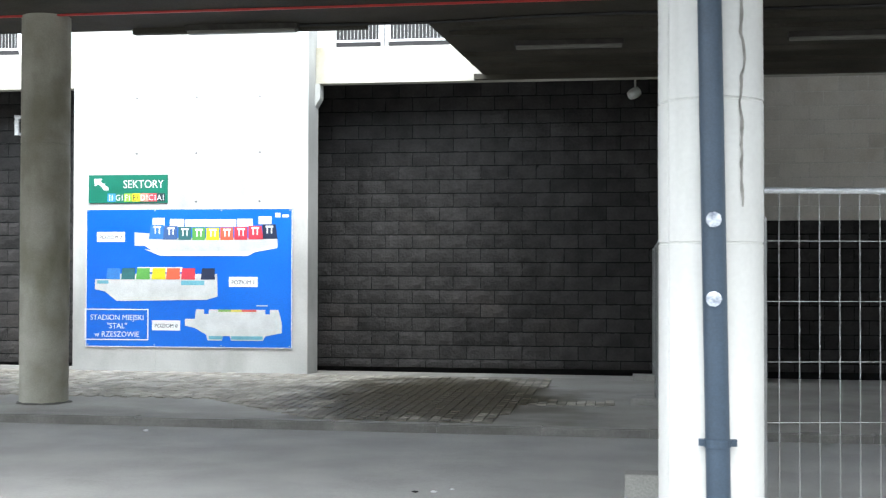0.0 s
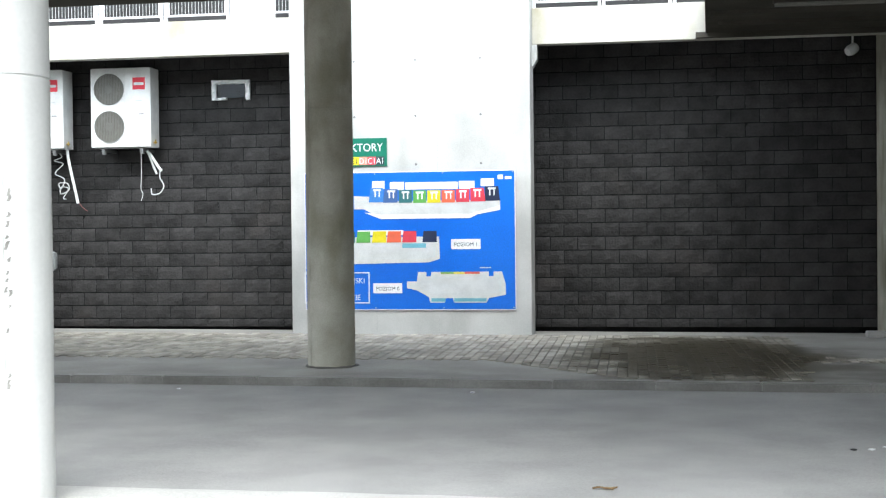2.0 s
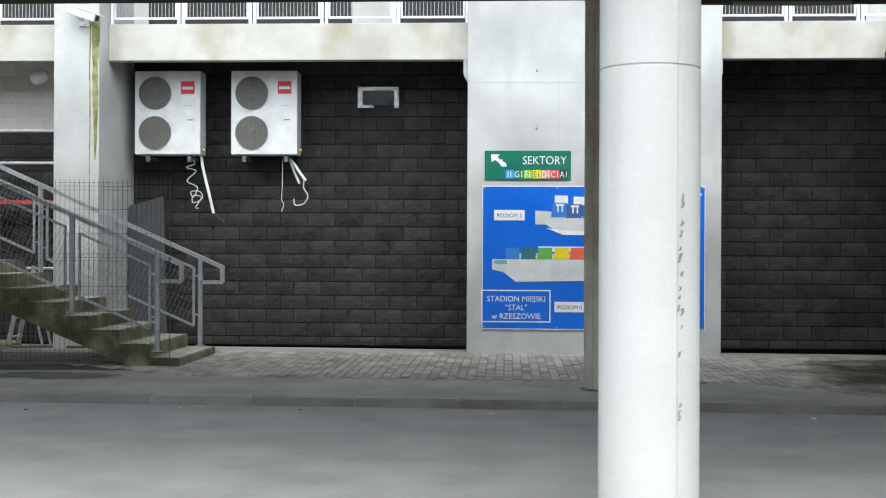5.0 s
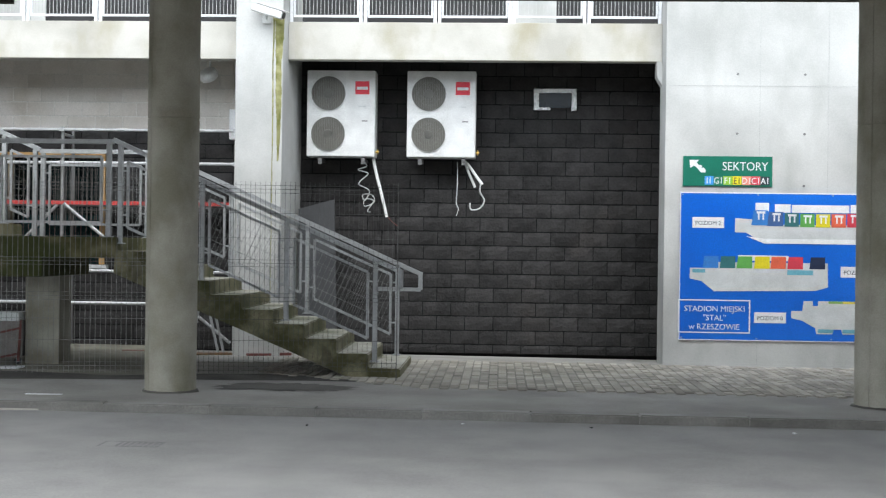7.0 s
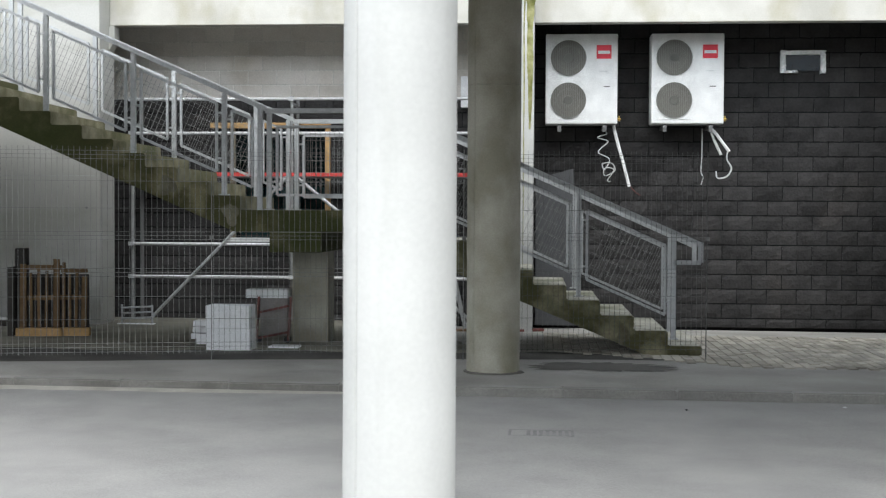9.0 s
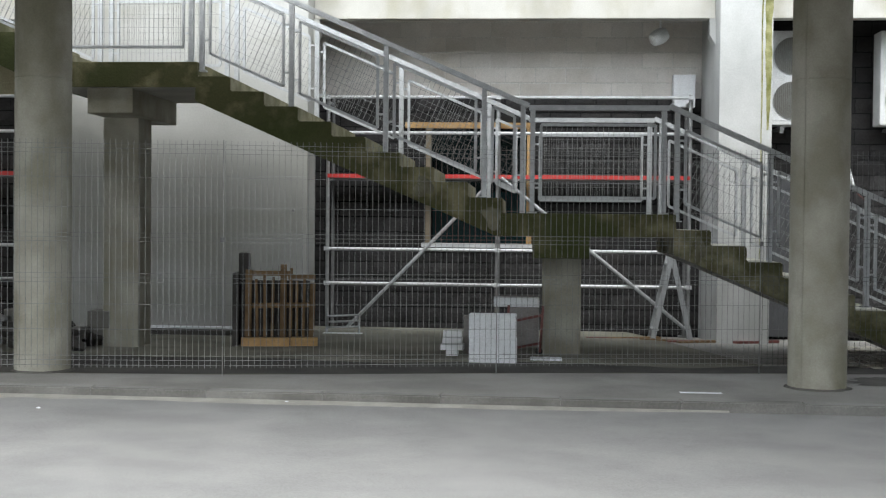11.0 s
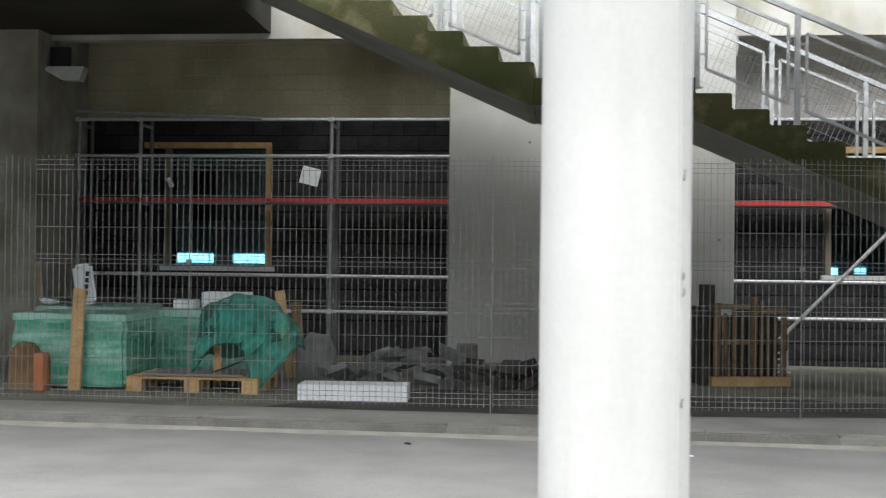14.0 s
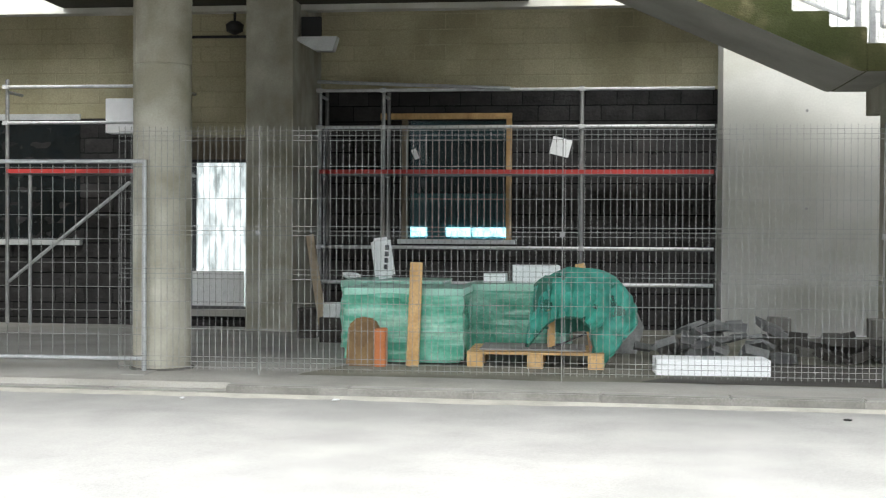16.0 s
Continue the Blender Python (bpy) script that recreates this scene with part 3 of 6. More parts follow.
for a, b in XB:
    n = max(1, round((b - a) / 1.03))
    for k in range(n):
        walkway_rail(a + (b - a) * k / n + 0.01, a + (b - a) * (k + 1) / n - 0.01)


# ---- columns ----
def column(x, y, mat, zb, label, r=0.247, top=ZD - 0.001, joints=(2.62,), seam=-0.75):
    """A cast column: level joints, one upright form seam and a slightly uneven skin."""
    bm = B()
    zs = {zb - 0.05, top}
    for z in joints:
        zs |= {z - 0.007, z - 0.003, z + 0.003, z + 0.007}
    zs |= {zb + 0.3 * k for k in range(1, int((top - zb) / 0.3)) if all(abs(zb + 0.3 * k - z) > 0.02 for z in joints)}
    angs = sorted([2 * math.pi * k / 44 for k in range(44)] + [(-math.pi / 2 + seam + d) % (2 * math.pi) for d in (-0.03, -0.012, 0.012, 0.03)])
    rings = []
    for z in sorted(zs):
        ring = []
        for a in angs:
            q = r + 0.003 * noise.noise(Vector((x + 3 * math.cos(a), 3 * math.sin(a), z * 1.3)))
            d = abs((a - (-math.pi / 2 + seam) + math.pi) % (2 * math.pi) - math.pi)
            if d < 0.02:
                q -= 0.007
            if any(abs(z - j) < 0.004 for j in joints):
                q -= 0.006
            ring.append(bm.verts.new((x + q * math.cos(a), y + q * math.sin(a), z)))
        rings.append(ring)
    n = len(angs)
    for lo, hi in zip(rings, rings[1:]):
        for i in range(n):
            bm.faces.new((lo[i], lo[(i + 1) % n], hi[(i + 1) % n], hi[i]))
    bm.faces.new(rings[0][::-1])
    bm.faces.new(rings[-1])
    ob = part("concrete_column", bm, mat, smooth=True)
    return tagged(ob, label, "column", "columns under the deck")


near = []
near_x = (2.07, -4.57, -11.28, -17.98)
for x, seam, joints in ((2.07, -0.97, (1.455, 2.12)), (-4.57, 0.45, (2.21,)), (-11.28, -0.72, ()), (-17.98, 0.9, ()), (-24.9, 0.4, ()), (-31.7, 0.4, ())):
    near.append(column(x, 7.10 if x == -4.57 else 7.15, M_NEARCOL, gz(x) - 0.078, "pale round concrete column beside the road with a form seam", 0.245, ZD - 0.001 if x > -12 else 6.0, joints, seam))
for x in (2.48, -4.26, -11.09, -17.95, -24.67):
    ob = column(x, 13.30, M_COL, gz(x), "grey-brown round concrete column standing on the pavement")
    bm = B()
    rim = []
    for k in range(36):
        a = 2 * math.pi * k / 36
        r = 0.275 + 0.03 * noise.noise(Vector((x + 2.2 * math.cos(a), 2.2 * math.sin(a), 1))) + 0.012 * noise.noise(Vector((x + 7 * math.cos(a), 7 * math.sin(a), 5)))
        rim.append([bm.verts.new((x + q * math.cos(a), 13.30 + q * math.sin(a), gz(x) + z)) for q, z in ((r, 0.0), (r - 0.008, 0.012), (0.235, 0.02))])
    for p, q in zip(rim, rim[1:] + rim[:1]):
        for i in (0, 1):
            bm.faces.new((p[i], q[i], q[i + 1], p[i + 1]))
    part("base_mortar", bm, M_DAMP, ob, "crumbled dark mortar round the foot")


def crack(parent, x, y, r, pts, w):
    """A jagged open crack laid on a column's skin. pts: (angle from the front, height)."""
    bm = B()
    rows = []
    for s, z in pts:
        a = -math.pi / 2 + s
        h = w * random.uniform(0.6, 1.3) / r / 2
        rows.append([bm.verts.new((x + (r + 0.0045) * math.cos(a + d), y + (r + 0.0045) * math.sin(a + d), z)) for d in (-h, h)])
    for p, q in zip(rows, rows[1:]):
        bm.faces.new((p[0], p[1], q[1], q[0]))
    part("crack", bm, M_CRACK, parent, "jagged grey crack")


crack(near[0], 2.07, 7.15, 0.245, [(0.52 + 0.10 * noise.noise(Vector((z * 5, 0, 0))) + random.uniform(-0.03, 0.03), z) for z in [1.62 + 0.04 * k for k in range(40)]], 0.016)
for n, s, zs in ((1, 0.52, (1.58, 1.55, 1.46, 1.41, 1.34, 1.31, 1.29, 1.22, 1.15, 1.11, 1.06, 1.04, 0.97, 0.84, 0.60, 0.56, 0.54)), (3, 1.0, (1.52, 1.2, 1.15, 0.8))):
    for z in zs:
        h = random.uniform(0.008, 0.022)
        d = s + random.uniform(-0.03, 0.05)
        crack(near[n], near_x[n], 7.10 if n == 1 else 7.15, 0.245, [(d - 0.02, z - h), (d + random.uniform(-0.03, 0.03), z), (d + 0.01, z + h)], 0.014)

t = thing("drain_pipe", (2.12, 6.855, -0.14), "slate blue plastic downpipe strapped to the column", "pipe")
rodpart("pipe", (-0.03, 0, 0), (-0.098, 0, ZD + 0.139), 0.055, M_PVC, t, n=20)
for z in (0.69,):
    bm = B()
    lathe(bm, [(0.058, z - 0.02), (0.060, z - 0.018), (0.060, z + 0.018), (0.058, z + 0.02)], 20, -0.042, 0)
    box(bm, -0.125, 0.045, 0.0, 0.03, z - 0.015, z + 0.015)
    part("clamp", bm, M_PVC, t)
M_STICKER = surf("torn_sticker", (0.10, 0.125, 0.18), (0.62, 0.65, 0.68), 28, 0.6, 0.2, 90)
for z in (1.34, 1.695):
    bm = B()
    lathe(bm, [(0.036, 0), (0.034, 0.003)], 9)
    ob = part("sticker", bm, M_STICKER, t, "torn pale round sticker")
    ob.matrix_local = pose(-0.062, -0.064, z, 90)


# ---- things on the walls ----
def ac_unit(x, z):
    t = thing("ac_unit", (x, 18.41, z), "white twin-fan air conditioner outdoor unit on the black wall", "air conditioner", "outdoor units on the wall")
    W, H = 0.95, 1.19
    boxpart("casing", (0, W, 0, 0.34, 0, H), M_WHITE, t, bev=0.018)
    for zc in (0.31, 0.87):
        bm = B()
        box(bm, 0.055, 0.545, -0.006, 0.0, zc - 0.255, zc + 0.265, 0.002)
        part("fan_panel", bm, M_WHITE, t)
        bm = B()
        bmesh.ops.create_cone(bm, cap_ends=True, segments=40, radius1=0.232, radius2=0.232, depth=0.012, matrix=pose(0.30, -0.010, zc, 90))
        fan = part("fan_opening", bm, M_FANDARK, t, "dark fan behind its guard")
        bm = B()
        for k in range(-9, 10):
            h = math.sqrt(max(0.232 ** 2 - (k * 0.0245) ** 2, 0.0004))
            box(bm, 0.30 + k * 0.0245 - 0.005, 0.30 + k * 0.0245 + 0.005, -0.024, -0.017, zc - h, zc + h)
        for rr in (0.155, 0.232):
            for k in range(36):
                a, b = 2 * math.pi * k / 36, 2 * math.pi * (k + 1) / 36
                bar(bm, (0.30 + rr * math.cos(a), -0.023, zc + rr * math.sin(a)), (0.30 + rr * math.cos(b), -0.023, zc + rr * math.sin(b)), 0.006, 0.006)
        part("grille", bm, M_GRILLE, t, "grey wire fan guard")
        bm = B()
        bmesh.ops.create_cone(bm, cap_ends=True, segments=24, radius1=0.065, radius2=0.06, depth=0.01, matrix=pose(0.30, -0.019, zc, 90))
        part("hub", bm, M_GRILLE, t)
    boxpart("badge", (0.67, 0.865, -0.006, -0.0005, 0.86, 1.04), M_BADGE, t, "plain red badge", 0.002)
    boxpart("badge_bar", (0.69, 0.845, -0.009, -0.0065, 0.925, 0.965), M_INK, t, "white bar on the red badge")
    boxpart("mark", (0.71, 0.82, -0.003, -0.0005, 0.69, 0.70), M_GREYPRINT, t)
    boxpart("handle_slot", (0.765, 0.845, -0.003, -0.0005, 0.485, 0.50), M_STEELDARK, t)
    for xx in (0.16, 0.76):
        bm = B()
        box(bm, xx, xx + 0.05, 0.02, 0.47, -0.06, -0.02)
        box(bm, xx, xx + 0.05, 0.03, 0.08, -0.10, -0.058)
        part("bracket", bm, M_STEELDARK, t, "grey steel wall bracket")
    bm = B()
    rod(bm, (0.95, 0.1, 0.07), (1.0, 0.1, 0.07), 0.012)
    rod(bm, (0.98, 0.1, 0.04), (0.98, 0.1, 0.11), 0.010)
    part("valve", bm, M_CAR, t, "small brass valve")
    return t


a1 = ac_unit(-10.59, 2.65)
bm = B()
hose(bm, [(0.91, 0.2, 0.0), (0.96, 0.16, -0.22), (1.05, 0.12, -0.55), (1.12, 0.1, -0.83)], 0.022)
part("insulated_pipe", bm, M_WHITE, a1, "white insulated pipe hanging loose", True)
bm = B()
hose(bm, [(1.12, 0.1, -0.80), (1.18, 0.1, -0.88), (1.27, 0.1, -0.95)], 0.006)
part("copper_tail", bm, M_RUST, a1, "bare reddish pipe end", True)
bm = B()
hose(bm, [(0.78, 0.2, -0.05), (0.82, 0.2, -0.12), (0.70, 0.2, -0.17), (0.84, 0.2, -0.22), (0.74, 0.2, -0.32), (0.72, 0.2, -0.38), (0.86, 0.2, -0.46), (0.80, 0.2, -0.6), (0.77, 0.2, -0.52), (0.90, 0.2, -0.52), (0.93, 0.2, -0.62), (0.80, 0.2, -0.68), (0.80, 0.2, -0.58), (0.92, 0.2, -0.6), (0.84, 0.2, -0.74), (0.88, 0.2, -0.76)], 0.008)
part("coiled_cable", bm, M_GREYPRINT, a1, "coiled pale cable hanging under the unit", True)
a2 = ac_unit(-9.20, 2.65)
bm = B()
hose(bm, [(0.78, 0.2, -0.03), (0.86, 0.18, -0.1), (0.96, 0.15, -0.24), (1.05, 0.14, -0.36)], 0.022)
hose(bm, [(0.80, 0.22, -0.03), (0.86, 0.22, -0.2), (0.95, 0.2, -0.40)], 0.018)
part("insulated_pipe", bm, M_WHITE, a2, "pair of white insulated pipe stubs", True)
bm = B()
hose(bm, [(1.03, 0.14, -0.34), (1.02, 0.15, -0.46), (1.08, 0.15, -0.58), (1.02, 0.15, -0.69), (0.90, 0.15, -0.71), (0.88, 0.15, -0.62)], 0.010)
part("drain_hose", bm, M_GREYPRINT, a2, "curled pale hose", True)
bm = B()
hose(bm, [(0.70, 0.22, -0.05), (0.70, 0.22, -0.4), (0.69, 0.22, -0.62), (0.72, 0.22, -0.7), (0.69, 0.22, -0.8)], 0.006)
part("thin_cable", bm, M_GREYPRINT, a2, "thin hanging cable", True)

t = thing("wall_hatch", (-7.145, YW - 0.03, 3.515), "small dark wall opening edged with torn white foil", "hatch")
boxpart("pane", (-0.23, 0.23, -0.01, 0.02, -0.12, 0.11), plain("slate_pane", (0.010, 0.018, 0.026), 0.2), t)
for x0, x1, za, zb in ((-0.295, 0.295, 0.09, 0.145), (-0.295, -0.232, -0.15, 0.088), (0.236, 0.297, -0.155, 0.088), (-0.230, -0.07, -0.152, -0.122)):
    bm = B()
    box(bm, x0, x1, -0.05, 0.01, za, zb)
    bmesh.ops.subdivide_edges(bm, edges=list(bm.edges), cuts=9, use_grid_fill=True)
    for v in bm.verts:
        if v.co.y < 0.0:
            v.co += Vector((noise.noise(v.co * 40), noise.noise(v.co * 33 + Vector((5, 0, 0))), noise.noise(v.co * 37 + Vector((0, 7, 0))))) * 0.014
    part("foil_strip", bm, M_FOIL, t, "torn shiny foil film")


def bulb_lamp(x, y, z, size=1.0):
    t = thing("floodlight", (x, y, z), "small white floodlight hanging under the walkway slab", "lamp", "lamps under the beams")
    rodpart("stem", (0, 0, 0.02), (0, 0, 4.08 - z), 0.014, M_WHITE, t)
    boxpart("mount", (-0.07, 0.07, -0.05, 0.05, 4.075 - z, 4.10 - z), M_WHITE, t, bev=0.005)
    bm = B()
    prof = [(0.03, -0.15), (0.075, -0.13), (0.10, -0.06), (0.10, 0.02), (0.08, 0.08), (0.03, 0.11)]
    lathe(bm, [(r * size, h * size) for r, h in prof], 20)
    ob = part("head", bm, M_WHITE, t, "rounded white lamp head", True)
    ob.matrix_local = pose(0, 0, -0.06, 0, 62, 25)
    return t


bulb_lamp(-11.95, 18.4, 3.83)
bulb_lamp(1.87, 18.4, 3.84, 0.75)
t = thing("surveillance_camera", (-10.95, 17.20, 4.38), "white surveillance camera on top of the narrow pier", "camera")
boxpart("base", (-0.06, 0.06, 0.08, 0.2, -0.1, 0.02), M_WHITE, t, bev=0.01)
bm = B()
box(bm, -0.24, 0.2, -0.06, 0.06, -0.055, 0.05, 0.025)
tilt = pose(0.06, -0.06, 0.03, 0, 18, -12)
ob = part("body", bm, M_WHITE, t)
ob.matrix_local = tilt
bm = B()
box(bm, -0.25, 0.27, -0.068, 0.068, 0.052, 0.062, 0.003)
ob = part("visor", bm, M_WHITE, t, "white sun visor")
ob.matrix_local = tilt
bm = B()
bmesh.ops.create_cone(bm, cap_ends=True, segments=20, radius1=0.042, radius2=0.042, depth=0.012, matrix=pose(0.207, 0, 0, 0, 90))
ob = part("lens", bm, M_BLACKRUBBER, t, "dark lens window")
ob.matrix_local = tilt
rodpart("arm", (0.0, 0.05, 0.0), (0.0, 0.14, -0.09), 0.014, M_GREYPRINT, t)
t = thing("floodlight", (-24.17, 17.6, 3.455), "pale grey wedge-shaped floodlight on the side of the pier", "lamp")
bm = B()
prism(bm, [(-0.327, 0.08), (-0.327, 0.03), (-0.12, -0.085), (0.10, -0.09), (0.15, 0.05), (0.15, 0.08)], -0.08, 0.08)
part("case", bm, M_GREYPRINT, t)
boxpart("bracket", (-0.30, -0.06, 0.0, 0.07, 0.081, 0.33), M_BLACKRUBBER, t, "dark bracket", 0.006)
t = thing("wall_lamp", (-25.34, 17.78, 3.73), "small dark round lamp under the beam", "lamp")
bm = B()
lathe(bm, [(0.02, -0.12), (0.10, -0.08), (0.11, 0.0), (0.06, 0.04)], 18)
part("shade", bm, M_BLACKRUBBER, t, smooth=True)
rodpart("stem", (0, 0, 0.03), (0, 0, 0.149), 0.016, M_BLACKRUBBER, t)
t = thing("surveillance_camera", (2.52, YP0 - 0.002, 3.34), "small white surveillance camera on the shaded pier", "camera")
boxpart("base", (-0.04, 0.04, -0.03, 0.0, -0.05, 0.05), M_WHITE, t, bev=0.006)
rodpart("arm", (0, -0.03, 0.0), (-0.02, -0.12, -0.01), 0.012, M_WHITE, t)
bm = B()
lathe(bm, [(0.034, -0.10), (0.040, -0.09), (0.040, 0.08), (0.030, 0.09)], 16)
ob = part("body", bm, M_WHITE, t, smooth=True)
ob.matrix_local = pose(-0.05, -0.15, -0.03, 0, 78, 20)
t = thing("wall_box", (2.40, 13.03, 3.74), "cream junction box high on the shaded column", "box")
boxpart("case", (-0.08, 0.08, -0.05, 0.045, -0.06, 0.06), M_CARD, t, bev=0.01)


# ---- signs ----
def flat(bm, pts, y):
    prism(bm, pts, y, y + 0.002)


t = thing("sign_board", (-5.60, YP0 - 0.012, 0.27), "large blue stadium sector plan mounted on the concrete pier", "sign")
boxpart("panel", (0, 2.91, -0.006, 0.010, 0, 1.89), M_BLUE, t, bev=0.002)
bm = B()
for d in ((0, 2.91, 1.875, 1.89), (0, 2.91, 0, 0.010), (0, 0.010, 0.0105, 1.8745), (2.90, 2.91, 0.0105, 1.8745)):
    box(bm, d[0], d[1], -0.0085, -0.0065, d[2], d[3])
part("rim", bm, M_INK, t, "white printed rim")
K = 2.91 / 355.0


def sx(u):
    return (u - 160) * K


def sz(v):
    return 1.89 - (v - 367) * 1.89 / 248


def plate(name, u0, u1, v0, v1, mat, y=-0.0085, label=""):
    bm = B()
    box(bm, sx(u0), sx(u1), y - 0.002, y, sz(v1), sz(v0))
    return part(name, bm, mat, t, label)


def poly(name, pts, mat, y=-0.0085, label=""):
    bm = B()
    flat(bm, [(sx(u), sz(v)) for u, v in pts], y - 0.002)
    return part(name, bm, mat, t, label)


BODY = [(245, 410), (274, 412), (276, 420), (490, 420), (490, 438), (452, 445), (440, 452), (290, 452), (262, 434), (245, 434)]
poly("stand_plan", BODY, M_GREYPRINT, label="grey outline of the upper stand")
poly("stand_plan", [(176, 494), (196, 494), (198, 484), (388, 484), (389, 524), (370, 530), (214, 533), (194, 516), (176, 512)], M_GREYPRINT, label="grey outline of the middle stand")
poly("stand_plan", [(333, 564), (350, 564), (352, 547), (366, 547), (366, 555), (374, 555), (374, 547), (470, 547), (470, 555), (478, 555), (478, 547), (492, 547), (498, 570), (498, 588), (470, 594), (466, 602), (412, 602), (410, 594), (398, 594), (396, 602), (372, 602), (370, 592), (350, 580), (333, 576)], M_GREYPRINT, label="grey outline of the lower stand")
for u0, u1, v0, v1 in ((276, 297, 384, 398), (306, 330, 386, 400), (332, 420, 387, 400), (422, 448, 386, 400), (458, 480, 382, 396), (250, 328, 472, 481)):
    plate("roof_bar", u0, u1, v0, v1, M_INK)
poly("stand_edge", [(262, 440), (290, 444), (440, 444), (490, 430), (490, 438), (452, 445.5), (440, 452), (290, 452)], M_INK, -0.0108, "white lower edge of the upper stand")
M_PALETEAL = plain("pale_teal_print", (0.16, 0.42, 0.52), 0.4)
plate("row_strip", 326, 366, 496, 504, M_PALETEAL, -0.0108, "pale blue row of the middle stand")
plate("row_strip", 180, 200, 496, 502, M_PALETEAL, -0.0108)
for u0, u1 in ((374, 398), (412, 466)):
    plate("row_strip", u0, u1, 594, 600, M_PALETEAL, -0.0108)
for u0, u1, c in ((390, 412, (0.20, 0.40, 0.10)), (412, 430, (0.65, 0.60, 0.10)), (430, 455, (0.60, 0.12, 0.10))):
    plate("row_strip", u0, u1, 547, 551, plain("row_print", c, 0.4), -0.0108)
SECT = [(0.05, 0.22, 0.62), (0.06, 0.13, 0.33), (0.04, 0.16, 0.17), (0.12, 0.38, 0.08), (0.72, 0.62, 0.02), (0.75, 0.14, 0.07), (0.62, 0.05, 0.08), (0.62, 0.05, 0.08), (0.02, 0.03, 0.07)]
MS = [plain("sector_print", c, 0.4) for c in SECT]
for k in range(9):
    u = 272 + k * 24
    lift = abs(k - 4) ** 2 * 0.35
    poly("sector", [(u + 1, 402 - lift), (u + 23, 402 - lift), (u + 23 + (k > 6) * 3, 424 - lift * 0.4), (u + 1 - (k < 2) * 3, 424 - lift * 0.4)], MS[k], -0.011)
    plate("sector_mark", u + 6, u + 19, 404 - lift, 407.5 - lift, M_INK, -0.0135)
    for du in (8, 15):
        plate("sector_mark", u + du, u + du + 2.2, 407.6 - lift, 418 - lift, M_INK, -0.0135)
for k, (u, c) in enumerate(((198, 0), (224, 2), (250, 3), (277, 4), (302, 5), (328, 6), (362, 8))):
    poly("sector", [(u, 474), (u + 22, 474), (u + 22, 494), (u - 2, 494)], MS[c], -0.011)
for u0, v0, s in ((179, 409, "POZIOM 2"), (408, 489, "POZIOM 1"), (276, 567, "POZIOM 0")):
    plate("label_plate", u0, u0 + 49, v0, v0 + 18, M_INK)
    words("writing", s, 0.075, sx(u0 + 24.5), sz(v0 + 13), -0.0115, M_DARKPRINT, t, "CENTER", 0.95)
bm = B()
for d in ((158.5, 270, 547, 549), (158.5, 270, 601, 603), (268, 270, 549.2, 600.8), (158.5, 160, 549.2, 600.8)):
    box(bm, sx(d[0]), sx(d[1]), -0.0105, -0.0085, sz(d[3]), sz(d[2]))
part("title_frame", bm, M_INK, t, "white title frame")
for s, v in (("STADION MIEJSKI", 567), ("\"STAL\"", 582), ("w RZESZOWIE", 597)):
    words("writing", s, 0.105, sx(215), sz(v), -0.0095, M_INK, t, "CENTER", 0.95)
plate("logo_bar", 486, 495, 376, 384, M_INK)
plate("logo_bar", 498, 509, 379, 384, M_INK)
plate("logo_bar", 455, 474, 539, 541, M_GREYPRINT)
for u in (164, 280, 395, 511):
    for v in (371, 611):
        bm = B()
        bmesh.ops.create_cone(bm, cap_ends=True, segments=8, radius1=0.010, radius2=0.008, depth=0.008, matrix=pose(sx(u), -0.011, sz(v), 90))
        part("screw", bm, M_GALV, t)
g = thing("direction_sign", (-5.57, YP0 - 0.012, 2.235), "green direction sign with coloured sector letters on the pier", "sign")
boxpart("panel", (0, 1.13, -0.006, 0.010, 0, 0.385), M_GREEN, g, bev=0.002)
words("writing", "SEKTORY", 0.155, 1.075, 0.205, -0.0075, M_INK, g, "RIGHT", 0.88)
bm = B()
prism(bm, [(0.08, 0.335), (0.20, 0.335), (0.168, 0.30), (0.205, 0.268), (0.235, 0.268), (0.235, 0.235), (0.265, 0.235), (0.285, 0.205), (0.285, 0.175), (0.225, 0.175), (0.205, 0.20), (0.175, 0.235), (0.135, 0.262), (0.09, 0.23)], -0.0095, -0.0065)
part("arrow", bm, M_INK, g, "white arrow")
for k, (s, c) in enumerate(zip(("I1", "G1", "F1", "E1", "D1", "C1", "A1"), ((0.06, 0.32, 0.75), (0.02, 0.20, 0.12), (0.30, 0.55, 0.05), (0.80, 0.70, 0.02), (0.80, 0.28, 0.22), (0.70, 0.07, 0.10), (0.03, 0.05, 0.06)))):
    x = 0.275 + k * 0.118
    boxpart("letter_tile", (x, x + 0.112, -0.009, -0.0065, 0.02, 0.13), plain("tile_print", c, 0.4), g)
    words("writing", s, 0.115, x + 0.056, 0.034, -0.0105, M_DARKPRINT if k == 3 else M_INK, g, "CENTER", 0.85)


# ---- drain grates in the road ----
def drain_grate(x, y):
    t = thing("drain_grate", (x, y, gz(x) - 0.0765), "worn grey iron drain grate set in the asphalt", "drain")
    bm = B()
    for d in ((-0.23, 0.23, -0.12, -0.105), (-0.23, 0.23, 0.105, 0.12), (-0.23, -0.21, -0.1045, 0.1045), (0.21, 0.23, -0.1045, 0.1045)):
        box(bm, d[0], d[1], d[2], d[3], -0.02, 0.0)
    part("rim", bm, M_IRON, t)
    for k in range(9):
        xx = -0.18 + 0.045 * k
        boxpart("bar", (xx - 0.013, xx + 0.013, -0.104, 0.104, -0.015, -0.001), M_IRON, t)


drain_grate(-10.65, 10.55)


# ---- stairs ----
SY0, SY1 = 14.86, 16.55


